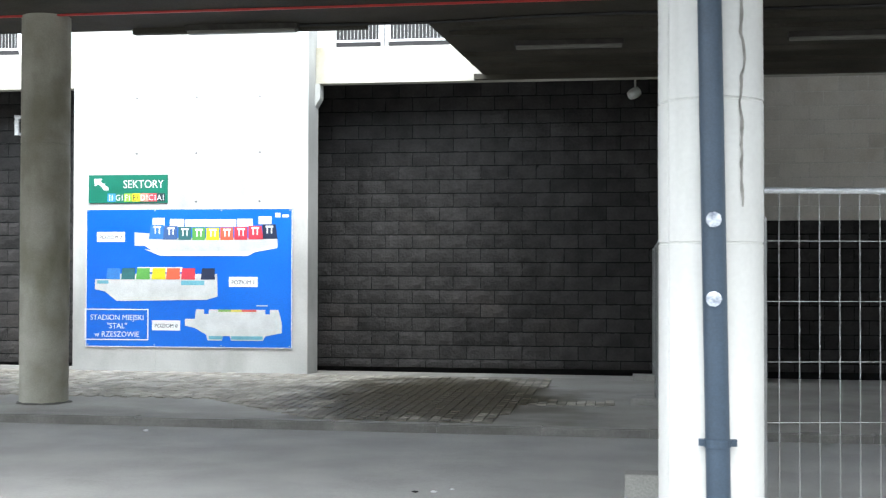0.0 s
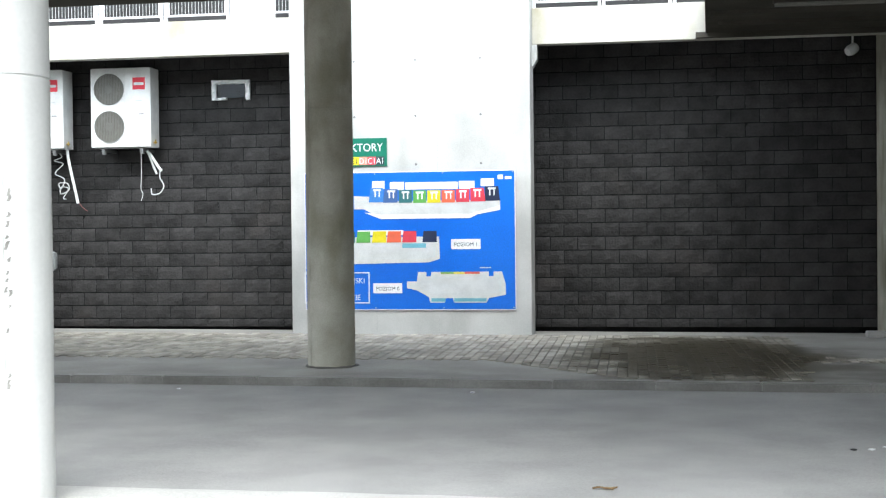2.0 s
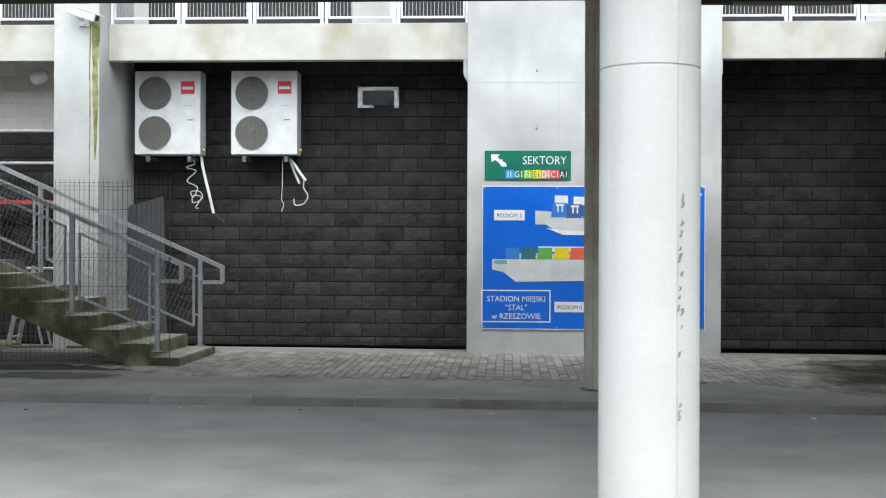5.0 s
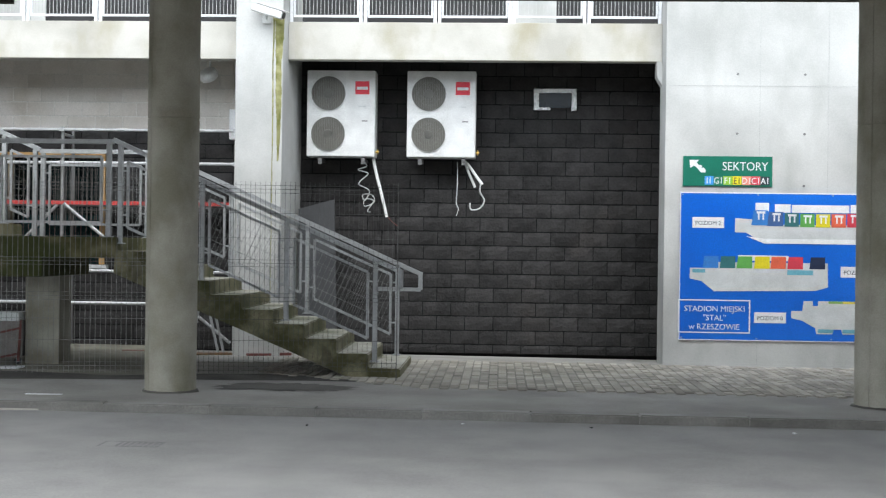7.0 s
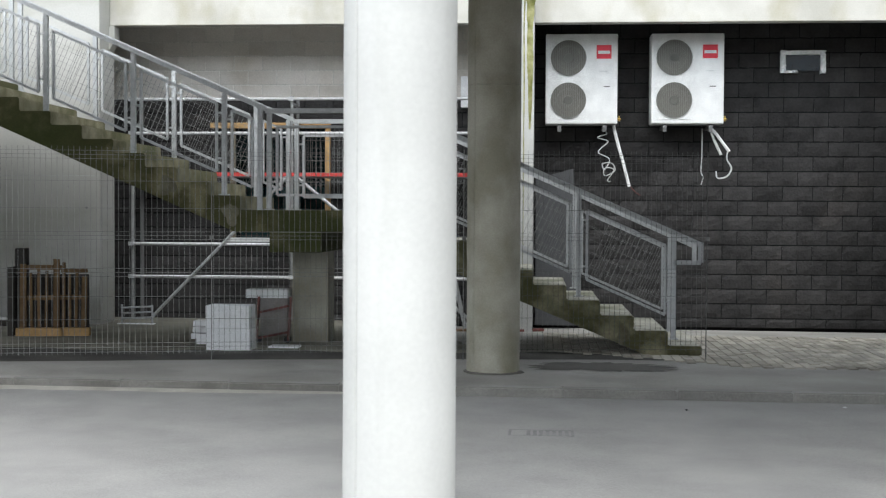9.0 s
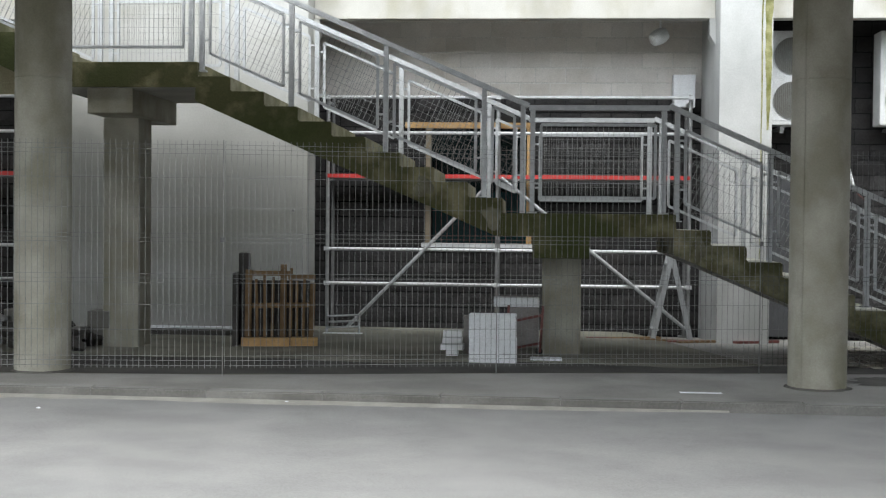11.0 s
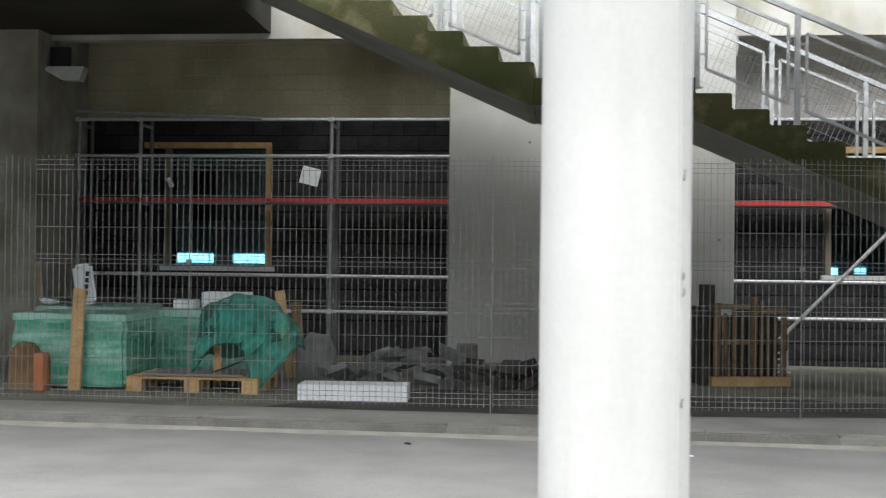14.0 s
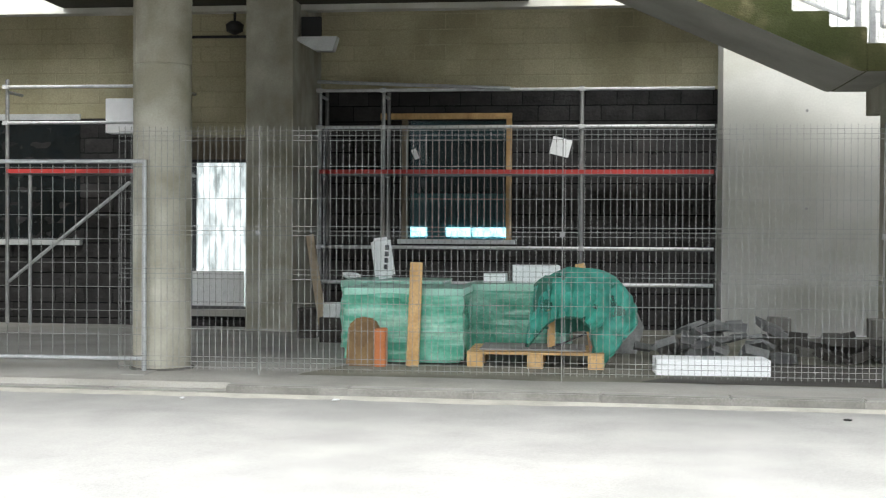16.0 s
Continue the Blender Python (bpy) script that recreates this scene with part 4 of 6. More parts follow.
def flight(x0, z0, n, rise, going, parent, soffit=0.20, hang=0.0, side=M_STAIR):
    """n risers from (x0, z0) up towards -x; the last riser reaches the landing. hang: how far the foot reaches down to a landing's underside."""
    run = going * (n - 1)
    pts = [(x0, z0 - hang)] if hang else [(x0, z0)]
    for k in range(n):
        pts += [(x0 - going * k, z0 + rise * (k + 1)), (x0 - going * min(k + 1, n - 1), z0 + rise * (k + 1))]
    pts = [p for i, p in enumerate(pts) if i == 0 or p != pts[i - 1]]
    top = z0 + rise * n
    pts += [(x0 - run - 0.02, top - 0.40), (x0 - 0.06, z0 - hang) if hang else (x0 - 0.45, max(z0, z0 + rise - soffit - 0.02))]
    bm = B()
    prism(bm, pts, SY0, SY1)
    es = [e for e in bm.edges if abs(e.verts[0].co.z - e.verts[1].co.z) < 1e-5 and e.calc_length() > 1.0]
    bmesh.ops.bevel(bm, geom=es, offset=0.012, segments=2, affect="EDGES")
    ob = part("flight", bm, side, parent, "mossy concrete steps with worn edges")
    ob.data.materials.append(M_SOFFIT)
    ob.data.materials.append(M_TREAD)
    ob.data.materials.append(M_RISER)
    # upward faces take the tread colour that holds the overhead light
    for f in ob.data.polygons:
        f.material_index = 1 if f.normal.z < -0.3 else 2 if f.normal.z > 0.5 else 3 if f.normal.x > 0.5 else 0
    return ob


def repair_patches(x0, z0, n, rise, going, parent):
    """Pale oval mortar patches on the near side of the steps, just above the soffit."""
    rg = random.Random(n + int(x0 * 10))
    for k in range(n):
        cx, cz = x0 - going * (k + 0.31), z0 + rise * (k + 1) - 0.20
        if cz < 0.0 or rg.random() < 0.3:
            continue
        w, h, lean = rg.uniform(0.055, 0.10), rg.uniform(0.09, 0.14), rg.uniform(-0.5, 0.3)
        pts = []
        for i in range(22):
            a = 2 * math.pi * i / 22
            r = 1 + 0.16 * math.sin(3 * a + k) + 0.1 * math.sin(5 * a + 2 * k) + rg.uniform(-0.09, 0.09)
            x, z = w * r * math.cos(a), h * r * math.sin(a)
            pts.append((cx + x + lean * z, cz + z))
        bm = B()
        prism(bm, pts[::-1], SY0 - 0.004, SY0 + 0.002)
        part("repair_patch", bm, M_PATCH, parent, "pale mortar patch")


R1, G1 = 0.1555, 0.352
R2, G2 = 0.151, 0.347
st = thing("concrete_staircase", (0, 0, 0), "straight mossy concrete outdoor staircase in three flights with landings", "staircase")
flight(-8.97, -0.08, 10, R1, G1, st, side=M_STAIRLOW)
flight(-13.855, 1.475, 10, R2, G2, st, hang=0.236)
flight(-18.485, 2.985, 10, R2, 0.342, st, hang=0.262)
repair_patches(-8.97, -0.08, 10, R1, G1, st)
repair_patches(-13.85, 1.475, 3, R2, G2, st)
for d, label, bev in (((-13.853, -12.13, SY0, SY1, 1.24, 1.473), "mossy lower landing slab", 0.01), ((-18.483, -16.97, SY0, SY1, 2.72, 2.983), "mossy upper landing slab", 0.01), ((-22.2, -21.55, SY0, SY1, 4.2, 4.49), "top landing slab", 0.0)):
    ob = boxpart("landing", d, M_STAIR, st, label, bev)
    ob.data.materials.append(M_SOFFIT)
    for f in ob.data.polygons:
        f.material_index = 1 if f.normal.z < -0.8 else 0
boxpart("support_beam", (-13.55, -12.98, SY0 + 0.05, SY1 - 0.05, 1.02, 1.238), M_STAIR, st, bev=0.01)
boxpart("support_pillar", (-13.44, -13.03, 15.62, 16.02, -0.08, 1.018), M_COL, st, "grey concrete pillar under the lower landing", 0.012)
boxpart("support_beam", (-18.14, -17.66, SY0 + 0.06, SY1 - 0.05, 2.46, 2.718), M_COL, st, bev=0.01)
boxpart("support_pillar", (-18.14, -17.75, 15.40, 15.85, -0.08, 2.458), M_COL, st, "grey concrete pillar under the upper landing", 0.012)


def rail_run(name, y, ends, posts, height=1.06, label="galvanised steel stair railing with mesh infill", infill=True, drop=0.06):
    """A railing over a straight slope. ends: (x, z of the walking line) twice; posts: their x."""
    (xa, za), (xb, zb) = ends
    t = thing(name, ((xa + xb) / 2, y, min(za, zb)), label, "railing", "stair railings")
    ox, oz = (xa + xb) / 2, min(za, zb)

    def zz(x):
        return za + (zb - za) * (x - xa) / (xb - xa) - oz
    bm = B()
    bar(bm, (xa - ox, 0, zz(xa) + height), (xb - ox, 0, zz(xb) + height), 0.06, 0.05)
    part("handrail", bm, M_GALV, t, "flat galvanised handrail")
    for x in posts:
        bm = B()
        bar(bm, (x - ox, 0, zz(x) - drop), (x - ox, 0, zz(x) + height - 0.026), 0.05, 0.05)
        box(bm, x - ox - 0.05, x - ox + 0.05, -0.05, 0.05, zz(x) - drop, zz(x) - drop + 0.012)
        part("post", bm, M_GALV, t)
    if infill:
        for p, q in zip(posts, posts[1:]):
            s = 1 if q > p else -1
            a, b = p + s * 0.085, q - s * 0.085
            if abs(b - a) < 0.2:
                continue
            lo, hi = 0.16, height - 0.17
            c = [(a - ox, zz(a) + lo), (b - ox, zz(b) + lo), (b - ox, zz(b) + hi), (a - ox, zz(a) + hi)]
            bm = B()
            for (x0, z0), (x1, z1) in zip(c, c[1:] + c[:1]):
                bar(bm, (x0, 0, z0), (x1, 0, z1), 0.028, 0.028)
            for x, h in ((a, 0.3), (b, 0.3), (a, hi - 0.1), (b, hi - 0.1)):
                xx = x - s * 0.085 if x == a else x + s * 0.085
                bar(bm, (x - ox, 0, zz(x) + h), (xx - ox, 0, zz(x) + h), 0.02, 0.02)
            fr = part("panel_frame", bm, M_GALV, t)
            bm = B()
            n = max(2, int(abs(b - a) / 0.05))
            for k in range(1, n):
                x = a + (b - a) * k / n
                m = (zb - za) / (xb - xa)
                x1 = x - m * (hi - lo) / (1 + m * m)
                f = 1.0
                lim = max(a, b) if x1 > x else min(a, b)
                if abs(x1 - x) > abs(lim - x) and abs(x1 - x) > 1e-6:
                    f = (lim - x) / (x1 - x)
                xe = x + (x1 - x) * f
                ze = zz(x) + lo + (hi - lo) / (1 + m * m) * f
                bar(bm, (x - ox, 0, zz(x) + lo), (xe - ox, 0, ze), 0.0036, 0.0036)
            for k in range(1, 5):
                f = lo + (hi - lo) * k / 5
                bar(bm, (a - ox, 0.004, zz(a) + f), (b - ox, 0.004, zz(b) + f), 0.0032, 0.0032)
            tagged(part("wire_mesh", bm, M_FWIRE, fr, "fine wire mesh"), kind="stuff")
    return t


SL1, SL2, SL3 = R1 / G1, R2 / G2, R2 / 0.342
YN, YF = 14.95, 16.46
z1 = 1.475
for y, foot in ((YN, -9.26), (YF, -9.14)):
    t = rail_run("stair_railing", y, ((-12.2, z1 + 0.02), (foot, z1 + 0.02 - SL1 * (-12.2 - foot) * -1)), [-12.12, -11.2, -10.25, foot])
    zf = z1 + 0.02 - SL1 * (foot + 12.2)
    ox = (-12.2 + foot) / 2
    bm = B()
    e = 0.28
    h = 1.06
    bar(bm, (foot - ox, 0, h), (foot + e - ox, 0, h - SL1 * e), 0.06, 0.05)
    bar(bm, (foot + e - ox, 0, h - SL1 * e + 0.02), (foot + e - ox, 0, h - SL1 * e - 0.19), 0.05, 0.05)
    bar(bm, (foot + e - ox, 0, h - SL1 * e - 0.19), (foot - ox, 0, h - SL1 * e - 0.19), 0.05, 0.045)
    part("end_loop", bm, M_GALV, t, "returned end of the handrail")
for y in (YN, YF):
    rail_run("landing_railing", y, ((-13.6, z1), (-12.2, z1)), [-13.56, -12.25], drop=0.0, label="galvanised landing railing with mesh panel")
    rail_run("stair_railing", y, ((-13.6, z1 + 0.02), (-17.0, z1 + 0.02 + SL2 * 3.4)), [-13.66, -14.05, -15.05, -16.02, -16.95])
    rail_run("landing_railing", y, ((-17.02, 2.985), (-18.5, 2.985)), [-17.06, -18.42], drop=0.0, label="galvanised upper landing railing with mesh panel")
    rail_run("stair_railing", y, ((-18.5, 3.0), (-21.6, 3.0 + SL3 * 3.1)), [-18.55, -19.4, -20.4, -21.5])


# ---- scaffolds ----
def scaffold(xs, y, label, braces=(), zs=(2.98, 2.52, 1.02, 0.575), deck=1.98, top=3.02, reach=0.0, depth=(0.0, 0.42)):
    t = thing("scaffold", ((xs[0] + xs[-1]) / 2, y, -0.1), label, "scaffold", "scaffolds along the wall")
    ox = (xs[0] + xs[-1]) / 2
    for x in xs:
        for dy in depth:
            bm = B()
            rod(bm, (x - ox, dy, 0.02), (x - ox, dy, top + 0.1), 0.024, 12)
            box(bm, x - ox - 0.07, x - ox + 0.07, dy - 0.07, dy + 0.07, 0.0, 0.02)
            part("standard", bm, M_STEELDARK if dy else M_TUBE, t, smooth=True)
    for z in zs:
        bm = B()
        rod(bm, (xs[0] - ox, -0.04, z + 0.1), (xs[-1] - ox + reach, -0.04, z + 0.1), 0.021, 10)
        for x in xs:
            box(bm, x - ox - 0.035, x - ox + 0.035, -0.075, -0.02, z + 0.075, z + 0.125)
        part("ledger", bm, M_LEDGER, t, smooth=True)
    for x in xs:
        for z in (zs[0], deck):
            rodpart("transom", (x - ox, 0.0, z + 0.04), (x - ox, 0.42, z + 0.04), 0.02, M_GALV, t, n=8)
    boxpart("deck_board", (xs[0] - ox, xs[-1] - ox + reach, 0.03, 0.40, deck + 0.045, deck + 0.085), M_STEELDARK, t, "grey scaffold deck")
    bm = B()
    box(bm, xs[0] - ox, xs[-1] - ox + reach, -0.03, -0.004, deck + 0.06, deck + 0.11)
    part("red_edge", bm, M_RED, t, "red edge beam of the scaffold deck")
    for p, q in braces:
        rodpart("brace", (p[0] - ox, -0.07, p[1] + 0.1), (q[0] - ox, -0.07, q[1] + 0.1), 0.022, M_GALV, t)
    return t


scaffold([-16.2, -14.0, -11.56], 18.37, "galvanised scaffold with a red deck edge behind the stairs", [((-15.93, 0.0), (-14.05, 1.93)), ((-13.95, 1.95), (-11.6, 0.05))])
scaffold([-24.40, -23.59, -21.12], 18.37, "galvanised scaffold with a red deck edge before the timber-framed window", [((-24.42, 3.09), (-22.0, 2.99))], reach=1.6)
scaffold([-28.46, -26.41, -26.11], 18.2, "galvanised scaffold with a red deck edge beside the far door", [((-28.4, 0.55), (-26.8, 1.82)), ((-28.12, 0.0), (-28.12, 1.91))], zs=(3.04, 2.58), deck=1.98, top=3.14, depth=(0.0,))


def step_ladder(x, y):
    t = thing("step_ladder", (x, y, -0.09), "pale aluminium step ladder leaning by the wall", "ladder")
    for s in (-0.17, 0.17):
        bm = B()
        bar(bm, (-0.12, s, 0), (0.12, s, 1.15), 0.03, 0.06)
        part("rail", bm, M_GALV, t)
    for k in range(4):
        f = 0.15 + k * 0.23
        boxpart("tread", (-0.12 + 0.24 * f - 0.03, -0.12 + 0.24 * f + 0.05, -0.16, 0.16, 1.15 * f, 1.15 * f + 0.02), M_GALV, t)
    for s in (-0.15, 0.15):
        bm = B()
        bar(bm, (0.38, s, 0), (0.13, s, 1.1), 0.02, 0.03)
        part("rear_leg", bm, M_GALV, t)


step_ladder(-11.97, 17.75)


# ---- fence ----
def fence_wires(w, zs, z0, z1, pitch, r):
    bm = B()
    n = round(w / pitch)
    for k in range(n + 1):
        x = -w / 2 + w * k / n
        box(bm, x - r, x + r, -r, r, z0, z1)
    up = bm
    bm = B()
    for z in zs:
        box(bm, -w / 2, w / 2, -r - 0.005, -r, z - r, z + r)
    return up, bm


def mesh_panel(x0, y0, x1, y1, wire):
    """One stiff wire panel between two points of the fence line, with the double and triple wires of its folds."""
    w = math.hypot(x1 - x0, y1 - y0) - 0.02
    t = thing("mesh_fence", ((x0 + x1) / 2, (y0 + y1) / 2, 0), "galvanised wire mesh fence panel standing along the pavement", "fence", "mesh fence panels", rz=math.degrees(math.atan2(y1 - y0, x1 - x0)))
    up, ac = fence_wires(w, (2.036, 1.996, 1.956, 1.744, 1.48, 1.252, 1.215, 1.178, 0.896, 0.856, 0.816, 0.623, 0.401, 0.17, 0.13, 0.085), 0.06, 2.075, 0.052, 0.0018)
    tagged(part("mesh_upright", up, wire, t), kind="stuff")
    tagged(part("mesh_cross", ac, wire, t), kind="stuff")
    boxpart("post", (w / 2 - 0.004, w / 2 + 0.004, 0.006, 0.014, gz((x0 + x1) / 2) - 0.01, 2.08), wire, t)
    boxpart("clip", (w / 2 - 0.02, w / 2 + 0.02, -0.018, -0.0085, 1.18, 1.22), M_STEELDARK, t)


# the fence bends back towards the foot of the stairs
LINE = ((-24.93, 12.95), (-23.72, 12.96), (-21.23, 12.96), (-18.74, 12.96), (-16.27, 13.2), (-13.86, 13.75), (-11.41, 14.18), (-8.97, 14.46))
for (x0, y0), (x1, y1) in zip(LINE, LINE[1:]):
    # the last panel's shade is put into its wire colour
    mesh_panel(x0, y0, x1, y1, M_WIRESHADE if x1 > -9.5 else M_FWIRE)


def frame_panel(x, y, w, h, rz, label, pitch=0.10, zrow=0.28, tube=M_GALV, zlow=0.14, feet=(-1, 1)):
    t = thing("mobile_fence", (x, y, 0), label, "fence", "mobile fence panels", rz=rz)
    for s in (-1, 1):
        rodpart("upright", (s * w / 2, 0, -0.02), (s * w / 2, 0, h), 0.020, tube, t)
    for z in (0.14, h - 0.01):
        rodpart("cross_tube", (-w / 2, 0, z), (w / 2, 0, z), 0.017, tube, t)
    up, ac = fence_wires(w, [zlow + zrow * k for k in range(1, int((h - zlow + 0.14) / zrow))], 0.15, h - 0.02, pitch, 0.0019)
    tagged(part("mesh_upright", up, M_FWIRE, t), kind="stuff")
    tagged(part("mesh_cross", ac, M_FWIRE, t), kind="stuff")
    for s in feet:
        boxpart("foot_block", (s * w / 2 - 0.1, s * w / 2 + 0.1, -0.27, 0.27, gz(x) - (0 if y > 12.6 else 0.08), 0.0), M_KERB, t, bev=0.015)
    return t


frame_panel(-26.42, 13.0, 3.4, 1.80, 0, "tubular mobile fence panel closing the building site", 0.10, 0.20)
frame_panel(1.99, 11.86, 4.9, 1.59, 89, "tubular mobile fence panel beside the shaded pier", tube=M_STEELDARK)
frame_panel(2.09, 15.86, 2.7, 1.61, 90, "tubular mobile fence panel reaching back to the shaded pier", tube=M_STEELDARK)
frame_panel(2.17, 8.55, 1.84, 1.60, -77.5, "tubular mobile fence panel leading to the near column", tube=M_STEELDARK, feet=(1,))
frame_panel(3.90, 7.93, 3.36, 1.75, 10, "tubular mobile fence panel behind the near column", 0.105, 0.31, zlow=0.24)


# ---- pallets, rubble and site goods ----
def pallet(x, y, z, mat, label, rz=0, tilt=None):
    t = thing("wooden_pallet", (x, y, z), label, "pallet", "wooden pallets")
    if tilt:
        t.matrix_world = pose(x, y, z, *tilt)
    for k in range(3):
        for j in range(3):
            boxpart("block", (-0.6 + 0.53 * j, -0.46 + 0.53 * j, -0.40 + 0.34 * k, -0.28 + 0.34 * k, 0.0, 0.10), mat, t)
    for k in range(3):
        boxpart("stringer", (-0.6 + 0.53 * k, -0.46 + 0.53 * k, -0.4, 0.4, 0.1005, 0.12), mat, t)
    for k in range(5):
        boxpart("deck_board", (-0.6, 0.6, -0.40 + 0.175 * k, -0.30 + 0.175 * k, 0.1205, 0.142), mat, t)
    return t


def wrapped_stack(x, y, w, d, h, label):
    t = thing("wrapped_stack", (x, y, gz(x)), label, "stack", "wrapped stacks")
    bm = B()
    box(bm, -w / 2, w / 2, -d / 2, d / 2, 0.02, h)
    bmesh.ops.bevel(bm, geom=list(bm.edges), offset=0.03, segments=2, affect="EDGES")
    bmesh.ops.subdivide_edges(bm, edges=list(bm.edges), cuts=11, use_grid_fill=True)
    for v in bm.verts:
        n = noise.noise(Vector((v.co.x * 2.0 + x, v.co.y * 3, v.co.z * 16)))
        v.co += Vector((v.co.x, v.co.y, 0)).normalized() * n * 0.034 if v.co.z < h - 0.06 else Vector((0, 0, n * 0.012))
    part("film", bm, M_WRAP, t, "crinkled pale green film", True)
    boxpart("top_band", (-w / 2 - 0.004, w / 2 + 0.004, -d / 2 - 0.004, d / 2 + 0.004, h - 0.06, h + 0.006), plain("pale_green_film", (0.30, 0.58, 0.47), 0.35), t, "pale folded film at the top", 0.01)
    return t


wrapped_stack(-22.67, 14.40, 1.07, 0.9, 0.68, "pale green film-wrapped stack of slabs on the pavement")
wrapped_stack(-22.95, 15.45, 1.0, 0.9, 0.70, "green film-wrapped stack behind another stack")
wrapped_stack(-21.70, 15.25, 1.0, 0.8, 0.69, "green film-wrapped stack behind the pallet")
pallet(-21.49, 14.27, gz(-21.5), M_WOOD, "yellow wooden pallet lying on the pavement")
t = thing("timber_plank", (-22.57, 13.85, gz(-22.6)), "upright raw timber plank leaning on the wrapped stack", "plank")
bm = B()
box(bm, -0.055, 0.055, -0.02, 0.02, 0, 0.92, 0.004)
ob = part("plank", bm, M_WOOD, t)
ob.matrix_local = pose(0, 0, 0, -3, 1.5, 0)
t = thing("clay_tile", (-22.98, 13.72, gz(-23)), "orange-brown clay half-round tile standing on end", "tile")
bm = B()
prism(bm, [(-0.17, 0), (0.14, 0), (0.15, 0.30), (0.08, 0.42), (-0.06, 0.44), (-0.15, 0.36)], 0.0, 0.10)
bmesh.ops.bevel(bm, geom=list(bm.edges), offset=0.02, segments=2, affect="EDGES")
part("face", bm, M_OLDWOOD, t, "dusty brown face")
boxpart("side", (0.09, 0.19, -0.03, 0.12, 0.0, 0.34), M_ORANGE, t, "bright orange side", 0.02)
t = thing("cement_bag", (-23.08, 15.35, 0.735), "white paper cement bag standing on the wrapped stack", "bag")
bm = B()
box(bm, -0.10, 0.10, -0.05, 0.05, 0, 0.42)
bmesh.ops.bevel(bm, geom=list(bm.edges), offset=0.035, segments=3, affect="EDGES")
ob = part("sack", bm, M_FOAM, t, smooth=True)
ob.matrix_local = pose(0.02, 0, 0.002, 0, -8, 15)
for k in range(4):
    q = boxpart("print_bar", (0.012 + 0.004 * k, 0.05 + 0.004 * k, -0.066, -0.061, 0.10 + 0.065 * k, 0.15 + 0.065 * k), M_DARKPRINT, t, "dark printed bar")
t = thing("paper_scrap", (-23.35, 15.1, 0.735), "crumpled white film scrap on the wrapped stack", "scrap")
bm = B()
bmesh.ops.create_icosphere(bm, subdivisions=2, radius=0.09)
for v in bm.verts:
    v.co = Vector((v.co.x * 1.3, v.co.y, v.co.z * 0.45 + 0.045)) * (0.8 + 0.5 * noise.noise(v.co * 14))
part("scrap", bm, M_FOAM, t)


def foam_block(x, y, z, w, d, h, label, rz=0):
    bm = B()
    box(bm, -w / 2, w / 2, -d / 2, d / 2, 0, h, 0.008)
    ob = part("foam_block", bm, M_FOAM)
    ob.matrix_world = pose(x, y, z, 0, 0, rz)
    return tagged(ob, label, "foam block", "white foam blocks")


foam_block(-21.54, 15.2, 0.722, 0.46, 0.3, 0.17, "white foam block on the wrapped stack", 4)
foam_block(-21.93, 15.1, 0.722, 0.21, 0.18, 0.09, "small white foam offcut on the wrapped stack", -5)
foam_block(-19.99, 13.76, gz(-20), 0.95, 0.35, 0.14, "long white foam block on the pavement by the rubble", 3)

t = thing("green_net", (-21.16, 14.0, gz(-21.2)), "green debris netting thrown over boards and a pallet", "net")
bm = B()
grid = []
for i in range(41):
    th = math.pi * (1 - i / 40)
    c, s = math.cos(th), max(math.sin(th), 0.0)
    right = c > 0
    if right:
        outer = (0.57 * math.sin(math.pi / 2 * c), 0.24 - 0.2 * c, 0.888 - 0.46 * c ** 2.0)
        inner = (0.16 * (1 - (1 - c) ** 2) + 0.7 * max(c - 0.85, 0), -0.08, 0.47 * math.sqrt(1 - min(c / 0.9, 1) ** 2))
    else:
        outer = (0.34 * c, 0.24, 0.888 - 0.15 * c * c)
        inner = (0.31 * c - 0.12 * c ** 4, -0.02 + 0.2 * c * c, 0.45 + 0.02 * c - 0.30 * c ** 4)
    back = (outer[0] * 0.9, 0.75, outer[2] * 0.88 - 0.03)
    row = []
    for j in range(17):
        v = j / 16
        a, b, w = (inner, outer, v / 0.6) if v <= 0.6 else (outer, back, (v - 0.6) / 0.4)
        q = Vector(a).lerp(Vector(b), w)
        f = noise.noise(Vector((i * 0.22, j * 0.35, 3.0)))
        g = noise.noise(Vector((i * 0.55, j * 0.2, 8.0)))
        rag = 0.05 * noise.noise(Vector((i * 0.9, 5.0, 2.0))) if j == 0 else 0.0
        row.append(bm.verts.new((q.x + 0.03 * g + rag, q.y + 0.09 * f + 0.05 * g, max(q.z + 0.035 * f + rag, 0.012))))
    grid.append(row)
for i in range(40):
    for j in range(16):
        bm.faces.new((grid[i][j], grid[i + 1][j], grid[i + 1][j + 1], grid[i][j + 1]))
hem = [v.co.copy() for row in grid[::4] for v in row[:1]]
part("sheet", bm, M_NET, t, smooth=True)
bm = B()
rows = []
for i in range(13):
    u = -0.36 + 0.60 * i / 12
    rows.append([bm.verts.new((u, 0.22 + 0.04 * noise.noise(Vector((u * 9, k * 0.4, 0))), 0.30 + 0.06 * noise.noise(Vector((u * 6, 3, 0))) + (0.52 - 0.6 * u * u) * k / 8)) for k in range(9)])
for p, q in zip(rows, rows[1:]):
    for k in range(8):
        bm.faces.new((p[k], q[k], q[k + 1], p[k + 1]))
part("inner_fold", bm, M_HEM, t, "darker inner fold of the netting", True)
bm = B()
hose(bm, hem, 0.009)
part("hem_cord", bm, M_HEM, t, "dark green edge cord", True)
